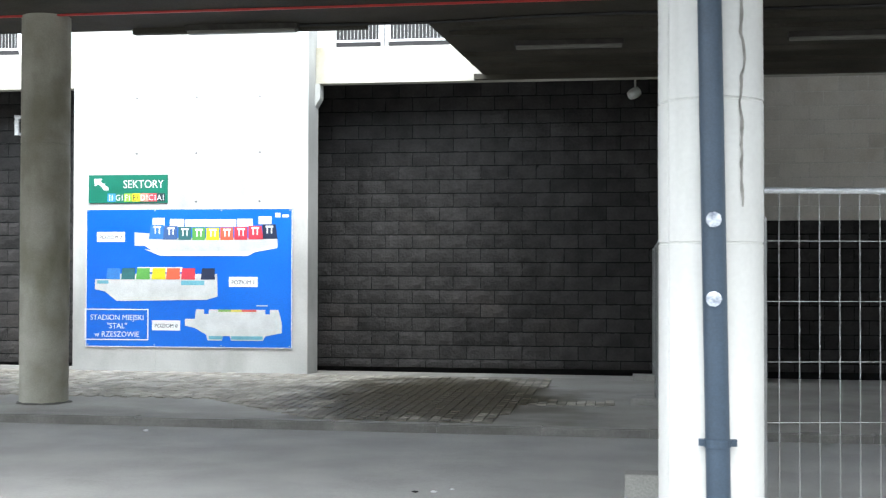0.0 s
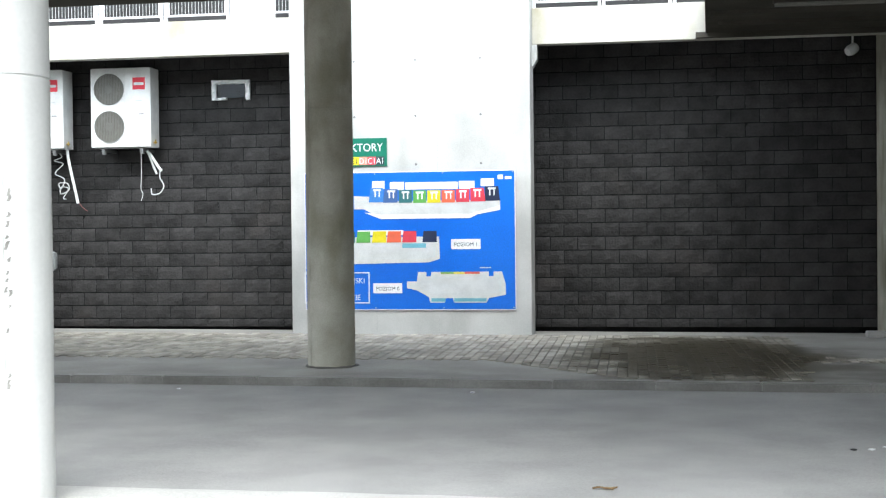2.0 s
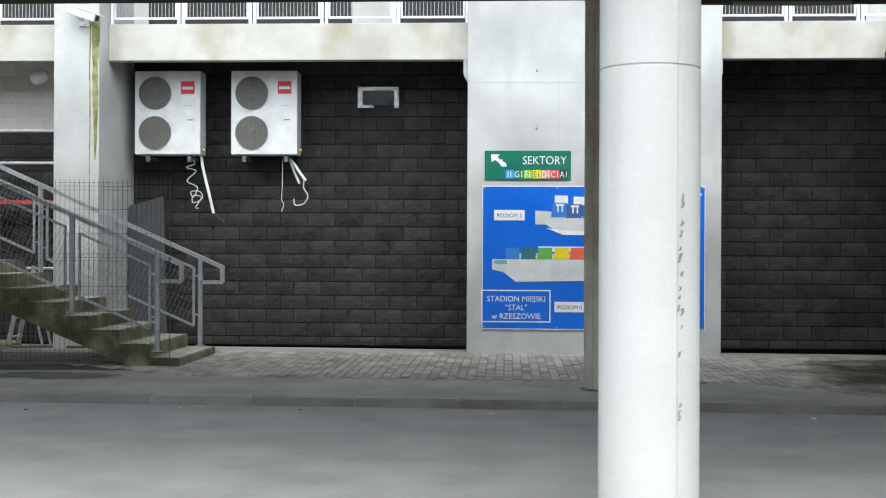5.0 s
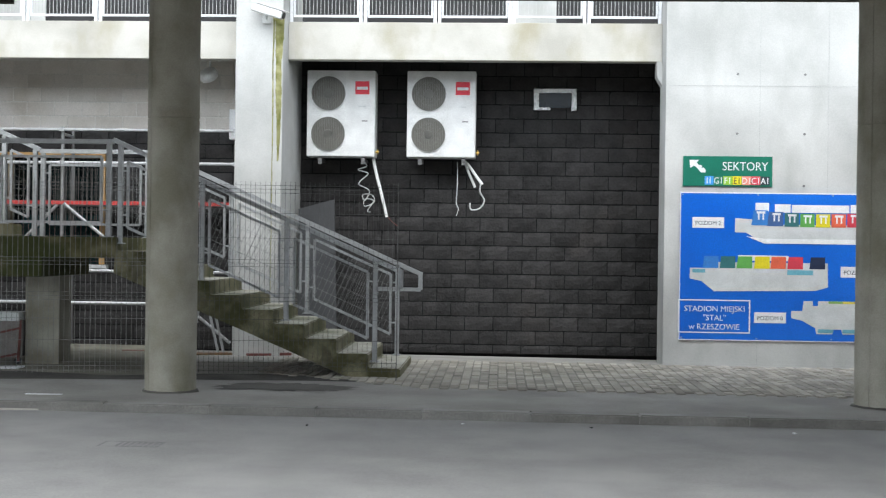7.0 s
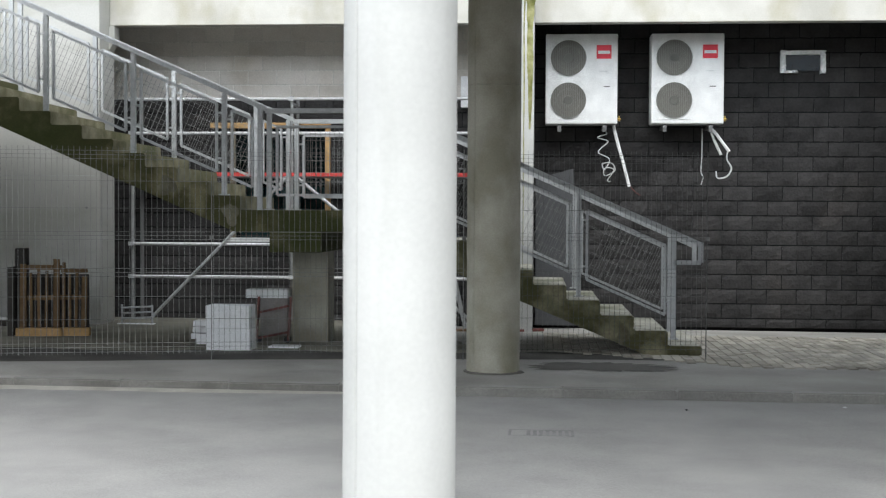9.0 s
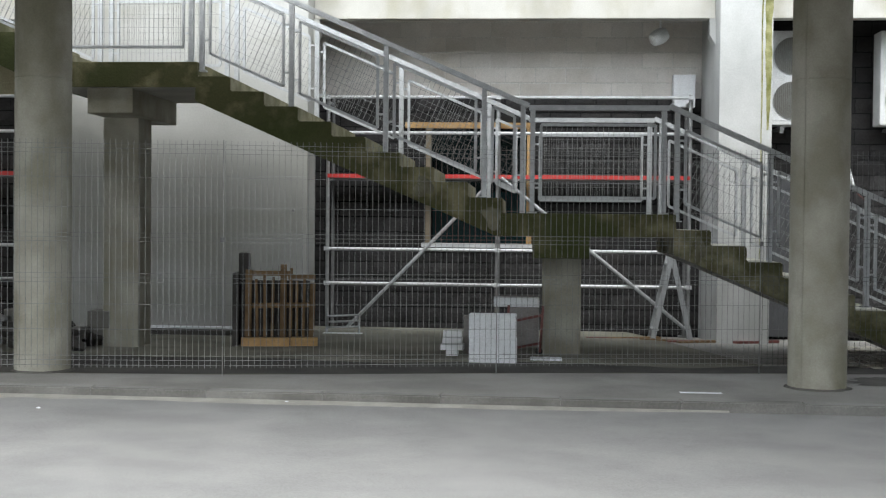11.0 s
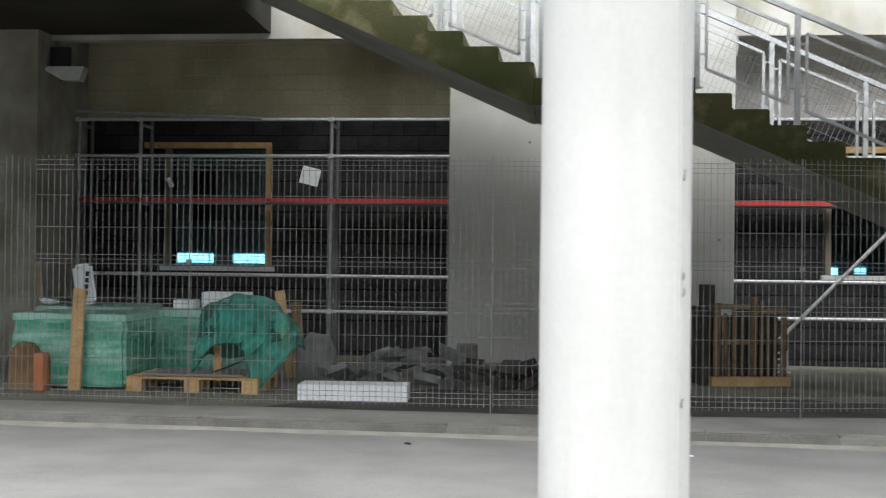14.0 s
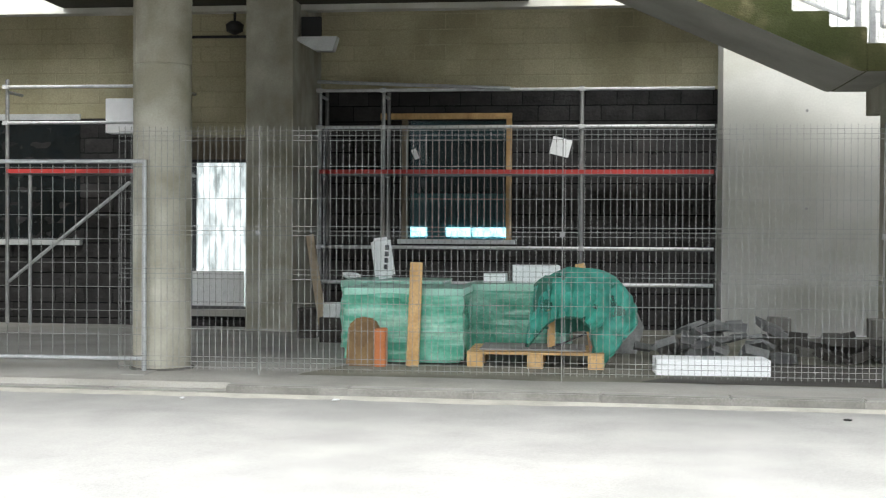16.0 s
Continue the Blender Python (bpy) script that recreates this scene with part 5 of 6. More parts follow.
t = thing("clay_tile", (-20.98, 14.05, gz(-21) + 0.143), "dull red clay tile standing on the pallet", "tile")
boxpart("tile", (-0.04, 0.06, -0.05, 0.1, 0, 0.2), M_CLAY, t, bev=0.01)
t = thing("timber_plank", (-21.36, 14.25, gz(-21.4) + 0.160), "short raw timber post standing on the pallet", "plank")
boxpart("plank", (-0.035, 0.035, -0.03, 0.03, 0, 0.34), M_WOOD, t, bev=0.003)
t = thing("grey_board", (-21.49, 14.30, gz(-21.5) + 0.1435), "thin dusty grey board lying on the pallet", "board")
boxpart("board", (-0.50, 0.44, -0.30, 0.30, 0.0, 0.016), M_LOAD, t, bev=0.004)
t = thing("wire_rod", (-21.3, 14.05, gz(-21.3) + 0.161), "thin bent dark steel rod lying on the pallet", "rod")
bm = B()
hose(bm, [(-0.05, 0, 0.012), (0.1, 0.02, 0.07), (0.26, 0.03, 0.14)], 0.008)
part("rod", bm, M_BLACKRUBBER, t)
for x, h, rz, wood in ((-20.96, 0.90, 10, M_WOOD), (-20.84, 0.78, 8, M_OLDWOOD)):
    t = thing("timber_plank", (x, 15.55, gz(x)), "rough timber board leaning behind the netting", "plank")
    bm = B()
    box(bm, -0.05, 0.05, -0.015, 0.015, 0, h, 0.003)
    ob = part("plank", bm, wood, t)
    ob.matrix_local = pose(0, 0, 0, -6, -rz, 0)

t = thing("rubble_pile", (-19.9, 14.95, gz(-20)), "heap of broken dark grey slabs and blocks by the fence", "rubble")
rnd = random.Random(7)
for k in range(46):
    x = rnd.uniform(-0.75, 1.7)
    hgt = max(0.02, 0.30 * math.exp(-((x - 0.15) / 0.5) ** 2) + (0.16 if x > 0.5 else 0.04))
    w, d, h = rnd.uniform(0.12, 0.34), rnd.uniform(0.12, 0.28), rnd.uniform(0.04, 0.10)
    bm = B()
    box(bm, -w / 2, w / 2, -d / 2, d / 2, -h / 2, h / 2)
    for v in bm.verts:
        v.co *= rnd.uniform(0.75, 1.1)
    ob = part("chunk", bm, M_DARKFILL if x > 0.7 else M_RUBBLE, t)
    ob.matrix_local = pose(x, rnd.uniform(-0.25, 0.5), rnd.uniform(0.05, hgt + 0.04), rnd.uniform(-25, 25), rnd.uniform(-25, 25), rnd.uniform(0, 180))
bm = B()
prism(bm, [(-0.16, 0), (0.15, 0.02), (0.20, 0.30), (0.10, 0.47), (-0.10, 0.48), (-0.2, 0.3)], 0, 0.06)
ob = part("slab_fragment", bm, M_RUBBLE, t, "upright broken slab")
ob.matrix_local = pose(-0.80, 0.42, 0.0, -12, 8, 10)
for x, y, z, w in ((1.35, 0.55, 0.0, 0.38), (1.62, 0.6, 0.0, 0.3), (1.72, 0.55, 0.19, 0.24), (1.0, 0.6, 0.0, 0.3), (0.72, 0.6, 0.0, 0.26), (0.75, 0.62, 0.19, 0.2)):
    boxpart("dark_block", (x - w / 2, x + w / 2, y - 0.12, y + 0.12, z, z + 0.185), M_FANDARK, t, "whole dark block", 0.008)

t = thing("wooden_crate", (-16.22, 15.85, gz(-16.2)), "old brown wooden crate of dark blocks on yellow timbers", "crate", rz=10)
for x0, x1, y in ((-0.50, 0.02, -0.06), (0.03, 0.33, -0.02)):
    boxpart("base_board", (x0, x1, y, y + 0.11, 0.0, 0.095), M_WOOD, t, "yellow timber base", 0.006)
boxpart("filling", (-0.52, 0.24, 0.10, 0.50, 0.0, 0.70), M_DARKFILL, t, "dark blocks inside", 0.02)
boxpart("side_board", (-0.60, -0.535, -0.02, 0.40, 0.0, 0.80), M_DARKFILL, t, "black side board", 0.006)
boxpart("top_block", (-0.54, -0.42, 0.1, 0.30, 0.702, 1.02), M_DARKFILL, t, "dark block on top", 0.015)
rg = random.Random(12)
for x, w, h in ((-0.43, 0.075, 0.84), (-0.33, 0.03, 0.74), (-0.25, 0.03, 0.80), (-0.17, 0.03, 0.76), (-0.05, 0.07, 0.90), (0.03, 0.035, 0.86), (0.10, 0.03, 0.72), (0.17, 0.03, 0.78), (0.26, 0.06, 0.70)):
    ob = boxpart("upright_board", (-w / 2, w / 2, -0.03, 0.0, 0.0, h - 0.1), M_OLDWOOD, t, bev=0.004)
    ob.matrix_local = pose(x, 0.03, 0.098, rg.uniform(-1, 1), rg.uniform(-1.5, 1.5), 0)
for z, x0, x1 in ((0.42, -0.45, 0.30), (0.77, -0.44, 0.02), (0.73, 0.0, 0.30)):
    ob = boxpart("cross_board", (x0, x1, 0.034, 0.055, 0.0, 0.055), M_OLDWOOD, t, bev=0.004)
    ob.matrix_local = pose(0, 0, z, 0, rg.uniform(-1, 1), 0)

t = thing("foam_box", (-13.93, 14.62, gz(-14)), "stacked white foam boxes on the pavement", "box")
boxpart("lower_box", (-0.235, 0.235, 0, 0.3, 0.0, 0.235), M_FOAM, t, bev=0.008)
boxpart("upper_box", (-0.24, 0.23, 0.002, 0.3, 0.237, 0.475), M_FOAM, t, bev=0.008)
t = thing("trolley", (-13.69, 15.62, gz(-13.5)), "red-brown steel trolley carrying grey panels", "trolley")
boxpart("panel", (-0.10, 0.22, -0.1, 0.1, 0.08, 0.50), M_LOAD, t, "brown-grey boxed load on the trolley", 0.01)
boxpart("foam_slab", (-0.26, 0.22, -0.12, 0.12, 0.502, 0.60), M_FOAM, t, "white foam slab on top", 0.006)
bm = B()
for x in (-0.13, 0.23):
    bar(bm, (x, -0.14, 0.03), (x + 0.03, -0.14, 0.52), 0.025, 0.025)
bar(bm, (-0.13, -0.14, 0.05), (0.25, -0.14, 0.13), 0.025, 0.025)
bar(bm, (-0.11, -0.14, 0.34), (0.24, -0.14, 0.42), 0.025, 0.025)
part("frame", bm, M_RUST, t, "red-brown tube frame")
for x in (-0.11, 0.22):
    bm = B()
    bmesh.ops.create_cone(bm, cap_ends=True, segments=14, radius1=0.04, radius2=0.04, depth=0.03, matrix=pose(x, -0.12, 0.04, 90))
    part("wheel", bm, M_BLACKRUBBER, t)
t = thing("foam_offcuts", (-14.37, 15.3, gz(-14.5)), "small stack of white foam offcuts", "foam block")
for k, (w, z) in enumerate(((0.12, 0.0), (0.24, 0.06), (0.20, 0.13), (0.19, 0.2))):
    boxpart("offcut", (-w / 2, w / 2, -0.1, 0.1, z, z + 0.058), M_FOAM, t, bev=0.004)
t = thing("grey_board", (-14.25, 15.6, gz(-14)), "grey board standing beside the foam boxes", "board")
boxpart("board", (-0.02, 0.16, -0.02, 0.02, 0, 0.40), M_LOAD, t)
t = thing("grey_board", (-10.45, 18.55, 1.2), "grey folded board leaning on the black wall", "board")
bm = B()
prism(bm, [(-0.26, -1.25), (0.3, -1.25), (0.24, 0.86), (-0.26, 0.72)], 0.0, 0.05)
part("board", bm, plain("slate_board", (0.06, 0.062, 0.066), 0.6), t)


# ---- darker ground behind the fence ----
def fence_y(x):
    """Where the fence line stands at x."""
    for (xa, ya), (xb, yb) in zip(LINE, LINE[1:]):
        if x <= xb:
            return ya + (yb - ya) * (x - xa) / (xb - xa)
    return LINE[-1][1]


bm = B()
edge = []
for k in range(81):
    x = -20.6 + 11.9 * k / 80
    y0 = fence_y(x) + 0.06 + 0.10 * noise.noise(Vector((x * 0.9, 2.0, 0)))
    w = 0.55 + 0.16 * max(-12.0 - x, 0) + 0.25 * noise.noise(Vector((x * 0.7, 6.0, 0))) + 0.1 * noise.noise(Vector((x * 3.1, 1.0, 0)))
    w *= min(1.0, (x + 20.6) / 1.2 + 0.02, (-8.7 - x) / 0.8 + 0.02)
    edge.append([bm.verts.new((x, y0 + w * f, ZP + 0.004)) for f in (0, 1)])
for (a, b), (c, d) in zip(edge, edge[1:]):
    bm.faces.new((a, c, d, b))
yard = B()
edge = []
for k in range(61):
    x = -23.4 + 12.3 * k / 60
    y0 = fence_y(x) + 0.05 + 0.08 * noise.noise(Vector((x * 1.1, 3.0, 0)))
    w = (18.5 - y0) * min(1.0, (x + 23.4) / 2.0 + 0.02, (-11.1 - x) / 1.2 + 0.02)
    edge.append([yard.verts.new((x, y0 + w * f, ZP + 0.002)) for f in (0, 1)])
for (a, b), (c, d) in zip(edge, edge[1:]):
    yard.faces.new((a, c, d, b))
structure("ground_yard", yard, M_YARD, "ground of the building site behind the fence, darker than the pavement", "ground").matrix_world = TILT
structure("ground_site", bm, M_DARKGROUND, "dark ground strip along the inside of the fence", "ground").matrix_world = TILT
bm = B()
vs = []
for k in range(60):
    a = 2 * math.pi * k / 60
    r = 1 + 0.5 * noise.noise(Vector((2 * math.cos(a), 2 * math.sin(a), 5))) + 0.4 * noise.noise(Vector((7 * math.cos(a), 7 * math.sin(a), 1)))
    vs.append(bm.verts.new((-10.05 + 0.70 * r * math.cos(a), 13.78 + 0.34 * r * math.sin(a), ZP + 0.006)))
bm.faces.new(vs)
structure("ground_stain", bm, M_DAMP, "dark damp stain on the pavement by the stair foot", "ground").matrix_world = TILT

t = thing("foam_sheet", (-13.4, 15.0, gz(-13.4)), "thin white foam sheet lying flat beside the boxes", "foam block")
boxpart("sheet", (-0.16, 0.16, -0.1, 0.12, 0.006, 0.024), M_FOAM, t, bev=0.004)
t = thing("covered_plank", (-17.3, 17.02, gz(-17.3)), "dark plank with a white top lying at the pier foot", "plank")
boxpart("plank", (-0.9, 0.62, -0.12, 0.12, 0.0, 0.075), M_DARKFILL, t, bev=0.006)
boxpart("white_strip", (-0.88, 0.6, -0.10, 0.11, 0.0755, 0.092), M_FOAM, t, "white strip on top", 0.004)
rnd = random.Random(21)
for k in range(7):
    x = -12.5 + 0.27 * k + rnd.uniform(-0.1, 0.1)
    t = thing("board_scrap", (x, 17.55 + rnd.uniform(-0.25, 0.25), gz(x) - 0.02), "short red-brown board scrap lying under the stairs", "board", "board scraps", rz=rnd.uniform(-25, 25))
    w = rnd.uniform(0.2, 0.45)
    boxpart("board", (-w, w, -0.05, 0.05, 0.003 * k, 0.003 * k + 0.03), M_RUST if k % 3 == 0 else M_OLDWOOD, t, bev=0.004)
t = thing("steel_trestle", (-15.86, 17.5, gz(-15.86) - 0.02), "low pale steel trestle standing by the scaffold brace", "trestle")
for z in (0.09, 0.16, 0.23):
    rodpart("bar", (-0.2, 0, z), (0.2, 0, z + 0.02), 0.012, M_GALV, t)
boxpart("foot", (-0.24, 0.24, -0.06, 0.06, 0.0, 0.03), M_FOAM, t, "white foot board", 0.004)
for x in (-0.2, 0.2):
    rodpart("leg", (x, 0.02, 0.02), (x, 0.02, 0.27), 0.014, M_GALV, t)


# ---- rooms behind the openings ----
YB = 29.9                      # back wall of the rooms


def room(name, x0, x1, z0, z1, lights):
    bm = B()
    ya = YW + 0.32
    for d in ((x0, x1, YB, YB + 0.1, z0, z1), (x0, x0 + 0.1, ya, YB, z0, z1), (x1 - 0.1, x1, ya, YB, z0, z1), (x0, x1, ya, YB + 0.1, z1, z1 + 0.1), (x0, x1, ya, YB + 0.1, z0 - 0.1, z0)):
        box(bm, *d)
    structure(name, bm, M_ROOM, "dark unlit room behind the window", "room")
    # lit lower part of the back wall, added as a brighter sheet
    bm = B()
    box(bm, x0 + 0.12, x1 - 0.12, YB - 0.008, YB - 0.002, 0.02, 2.05)
    structure(name + "_lit_band", bm, M_TEAL, "brighter teal band standing in for the lit back wall", "wall")
    for k, (a, b, c, d) in enumerate(lights):
        bm = B()
        box(bm, a, b, YB - 0.03, YB - 0.01, c, d)
        structure(name + "_far_pane_%d" % (k + 1), bm, M_PANE, "bright far window seen through the room", "window")


M_PANE = glow("far_window_daylight", (0.55, 0.86, 1.0), 2.2)
room("room_west", -28.0, -19.3, 0.0, 3.2, ((-27.2, -26.0, 1.11, 1.31), (-25.55, -24.53, 1.11, 1.31), (-24.10, -23.57, 1.11, 1.31), (-23.53, -22.72, 1.11, 1.31), (-22.3, -21.3, 1.11, 1.31)))
room("room_east", -19.2, -11.2, 0.0, 3.2, ((-12.97, -12.51, 1.0, 1.16), (-12.17, -11.93, 1.03, 1.17)))
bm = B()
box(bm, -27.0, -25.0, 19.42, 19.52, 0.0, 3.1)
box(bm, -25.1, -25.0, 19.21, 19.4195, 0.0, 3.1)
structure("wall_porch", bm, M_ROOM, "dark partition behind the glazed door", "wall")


# ---- windows ----
def window(name, x0, x1, z0, z1, mat, label):
    t = thing(name, ((x0 + x1) / 2, YW, z0), label, "window", kind="structure")
    w, h = (x1 - x0) / 2, z1 - z0
    boxpart("frame_head", (-w - 0.28, w, -0.05, 0.06, h - 0.075, h), mat, t, "raw timber head board")
    for s in (-1, 1):
        boxpart("frame_post", (s * (w - 0.035) - 0.035, s * (w - 0.035) + 0.035, -0.045, 0.06, 0.0, h - 0.076), mat if s > 0 else M_LINTEL, t)
    boxpart("window_sill", (-w - 0.05, w + 0.05, -0.08, 0.1, -0.06, -0.002), M_GREYPRINT, t, "pale metal sill", 0.006)
    ob = boxpart("pane", (-w + 0.072, w - 0.072, 0.07, 0.078, 0.0, h - 0.076), M_GLASS, t, "dark teal glass")
    ob.visible_shadow = False
    return t


window("window_1", -23.43, -22.01, 1.12, 2.74, M_WOOD, "dark window in a raw timber frame behind scaffold")
window("window_2", -14.97, -13.56, 1.10, 2.70, M_WOOD, "dark window in a raw timber frame behind stairs and scaffold")
t = thing("window_3", (-28.7, YW, 1.08), "dark window with a pale sill beside the far scaffold", "window", kind="structure")
boxpart("frame", (-0.92, 0.92, -0.03, 0.05, 1.60, 1.68), M_GREYPRINT, t, "pale head strip")
boxpart("window_sill", (-0.95, 0.95, -0.09, 0.05, -0.07, 0.0), M_GREYPRINT, t, "pale metal sill", 0.006)
boxpart("pane", (-0.92, 0.92, 0.0, 0.03, 0.002, 1.598), plain("black_glass", (0.012, 0.016, 0.018), 0.08), t, "nearly black glass")

# the far glazed door with daylight beyond
t = thing("door_1", (-25.86, YW, 0.18), "glazed door with milky film and daylight beyond", "door", kind="structure")
bm = B()
for d in ((-0.44, -0.39, 0.0, 1.97), (0.36, 0.41, 0.0, 1.97), (-0.389, 0.359, 1.93, 1.97), (-0.389, 0.359, 0.0, 0.04)):
    box(bm, d[0], d[1], -0.03, 0.06, d[2], d[3])
part("door_frame", bm, M_POSTDARK, t, "dark grey metal door frame")
ob = boxpart("pane", (-0.385, 0.355, 0.0, 0.008, 0.042, 1.928), glass("milky_film", (0.85, 0.9, 0.92), 0.06), t, "milky film over the glass")
ob.visible_shadow = False
boxpart("card_sheet", (-0.36, 0.34, -0.03, -0.012, 0.045, 0.50), M_FOAM, t, "cream board at its foot")
boxpart("threshold", (-0.46, 0.43, -0.1, 0.1, -0.09, -0.002), M_SOFFIT, t)
bm = B()
box(bm, -26.95, -25.12, 19.39, 19.41, 0.02, 2.6)
structure("backdrop", bm, M_DAY, "bright hazy daylight beyond the glazed door", "backdrop")

# louvre over the door and conduits
bm = B()
box(bm, -26.55, -25.10, YW - 0.008, YW + 0.02, 2.15, 2.436)
structure("lintel", bm, M_LINTEL, "dirty brown concrete lintel over the glazed door", "lintel")
t = thing("conduit", (-25.6, YW + 0.006, 3.16), "black cable conduit bent along the wall", "cable")
bm = B()
hose(bm, [(1.0, -0.02, 0.60), (0.3, -0.02, 0.60), (-0.9, -0.02, 0.60), (-1.06, -0.02, 0.55), (-1.12, -0.02, 0.42), (-1.1, -0.02, 0.0)], 0.018)
part("tube", bm, M_BLACKRUBBER, t, smooth=True)
for (x, z, w, h) in ((-26.80, 2.46, 0.78, 0.44), (-26.45, 2.17, 0.36, 0.285)):
    t = thing("white_carton", (x, 18.42, z), "white carton stacked on the scaffold", "box", "cartons on the scaffold")
    boxpart("carton", (-w / 2, w / 2, -0.12, 0.12, 0, h), M_FOAM, t, bev=0.006)
t = thing("white_carton", (-11.60, 18.80, 2.90), "white carton hung on the scaffold by the pier", "box", "cartons on the scaffold")
boxpart("carton", (-0.14, 0.14, -0.09, 0.09, 0, 0.42), M_FOAM, t, bev=0.006)
t = thing("paper_sheet", (-21.40, 18.30, 2.16), "tilted white paper sheet tied to the scaffold", "paper")
bm = B()
box(bm, -0.12, 0.12, -0.002, 0.002, 0, 0.22)
ob = part("sheet", bm, M_FOAM, t)
ob.matrix_local = pose(0, 0, 0, 0, 14, 0)
t = thing("paper_sheet", (-23.15, 18.30, 2.12), "small white tag tied to the scaffold", "paper")
bm = B()
box(bm, -0.03, 0.03, -0.002, 0.002, 0, 0.13)
ob = part("sheet", bm, M_FOAM, t)
ob.matrix_local = pose(0, 0, 0, 0, -24, 0)
t = thing("timber_plank", (-23.86, 16.2, gz(-24)), "weathered board leaning against the pier", "plank")
bm = B()
box(bm, -0.045, 0.045, -0.015, 0.015, 0, 1.2, 0.003)
ob = part("plank", bm, M_GREYWOOD, t)
ob.matrix_local = pose(0, 0, 0, -14, -12, 0)
for x, y, w, h in ((-24.12, 16.55, 0.22, 0.33), (-23.72, 16.05, 0.30, 0.27)):
    t = thing("dark_block", (x, y, gz(x)), "dark concrete block standing by the pier", "block", "dark blocks by the pier")
    boxpart("block", (-w / 2, w / 2, -0.12, 0.12, 0.0, h), M_DARKFILL, t, bev=0.012)
foam_block(-23.72, 16.02, gz(-23.72) + 0.271, 0.23, 0.2, 0.15, "white foam block lying on a dark block", 6)


# ---- small litter on the road and pavement ----
rnd = random.Random(3)
LIT = ((0.53, 9.41), (0.3, 9.28), (0.42, 9.3), (-2.6, 11.9), (-8.2, 12.0), (-9.5, 11.7), (-7.1, 11.95), (-15.5, 12.2), (-17.3, 11.6), (-20.37, 12.2), (-19.26, 11.76), (-22.9, 12.1), (-24.05, 12.0), (-5.4, 11.9))
for x, y in LIT:
    bm = B()
    bmesh.ops.create_icosphere(bm, subdivisions=1, radius=rnd.uniform(0.012, 0.026))
    for v in bm.verts:
        v.co = Vector((v.co.x * rnd.uniform(0.9, 1.8), v.co.y * rnd.uniform(0.6, 1.3), v.co.z * 0.4 + 0.006))
    ob = part("litter_scrap", bm, M_FOAM if rnd.random() < 0.85 else M_BLACKRUBBER)
    ob.matrix_world = pose(x, y, gz(x) - (0.077 if y < 12.4 else 0.0), 0, 0, rnd.uniform(0, 180))
    tagged(ob, "small crumpled scrap of litter lying on the asphalt", "litter", "litter scraps")
t = thing("twig", (-1.32, 7.82, gz(-1.32) - 0.074), "dry brown twig lying on the asphalt", "twig")
bm = B()
hose(bm, [(-0.07, 0.0, 0.006), (-0.03, 0.015, 0.01), (0.02, 0.0, 0.006), (0.07, 0.02, 0.01)], 0.006)
hose(bm, [(0.0, 0.01, 0.008), (0.03, -0.02, 0.012), (0.05, -0.025, 0.006)], 0.005)
part("stem", bm, M_OLDWOOD, t, smooth=True)
t = thing("paper_strip", (-12.15, 12.78, gz(-12.15)), "flat strip of white paper on the pavement", "paper")
boxpart("strip", (-0.17, 0.17, -0.03, 0.03, 0.001, 0.006), M_FOAM, t)


# ---- block walls ----
def split_block(seed):
    """A block with a rough broken front, seen from -y."""
    rg = random.Random(seed)
    bm = B()
    nx, nz = 6, 3
    front = []
    for i in range(nx + 1):
        col = []
        for k in range(nz + 1):
            rim = i in (0, nx) or k in (0, nz)
            col.append(bm.verts.new((-0.195 + 0.39 * i / nx + rg.uniform(-0.002, 0.002), (-0.021 if rim else -0.030) + rg.uniform(-0.0042, 0.0042), -0.095 + 0.19 * k / nz + rg.uniform(-0.003, 0.003))))
        front.append(col)
    for i in range(nx):
        for k in range(nz):
            bm.faces.new((front[i][k], front[i + 1][k], front[i + 1][k + 1], front[i][k + 1]))
    ring = [front[i][0] for i in range(nx + 1)] + [front[nx][k] for k in range(1, nz + 1)] + [front[i][nz] for i in range(nx - 1, -1, -1)] + [front[0][k] for k in range(nz - 1, 0, -1)]
    back = [bm.verts.new((v.co.x, 0.012, v.co.z)) for v in ring]
    for i in range(len(ring)):
        j = (i + 1) % len(ring)
        bm.faces.new((ring[j], ring[i], back[i], back[j]))
    return mesh_of("block", bm, M_BLACK)


BLOCK_DARK = [split_block(k) for k in range(6)]
bm = B()
box(bm, -0.195, 0.195, -0.008, 0.012, -0.095, 0.095)
bmesh.ops.bevel(bm, geom=[e for e in bm.edges if all(v.co.y < 0 for v in e.verts)], offset=0.003, segments=1, affect="EDGES")
BLOCK_LIGHT = [mesh_of("block", bm, M_LIGHTBLK)]
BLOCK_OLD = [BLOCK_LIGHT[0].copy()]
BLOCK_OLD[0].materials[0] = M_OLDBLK


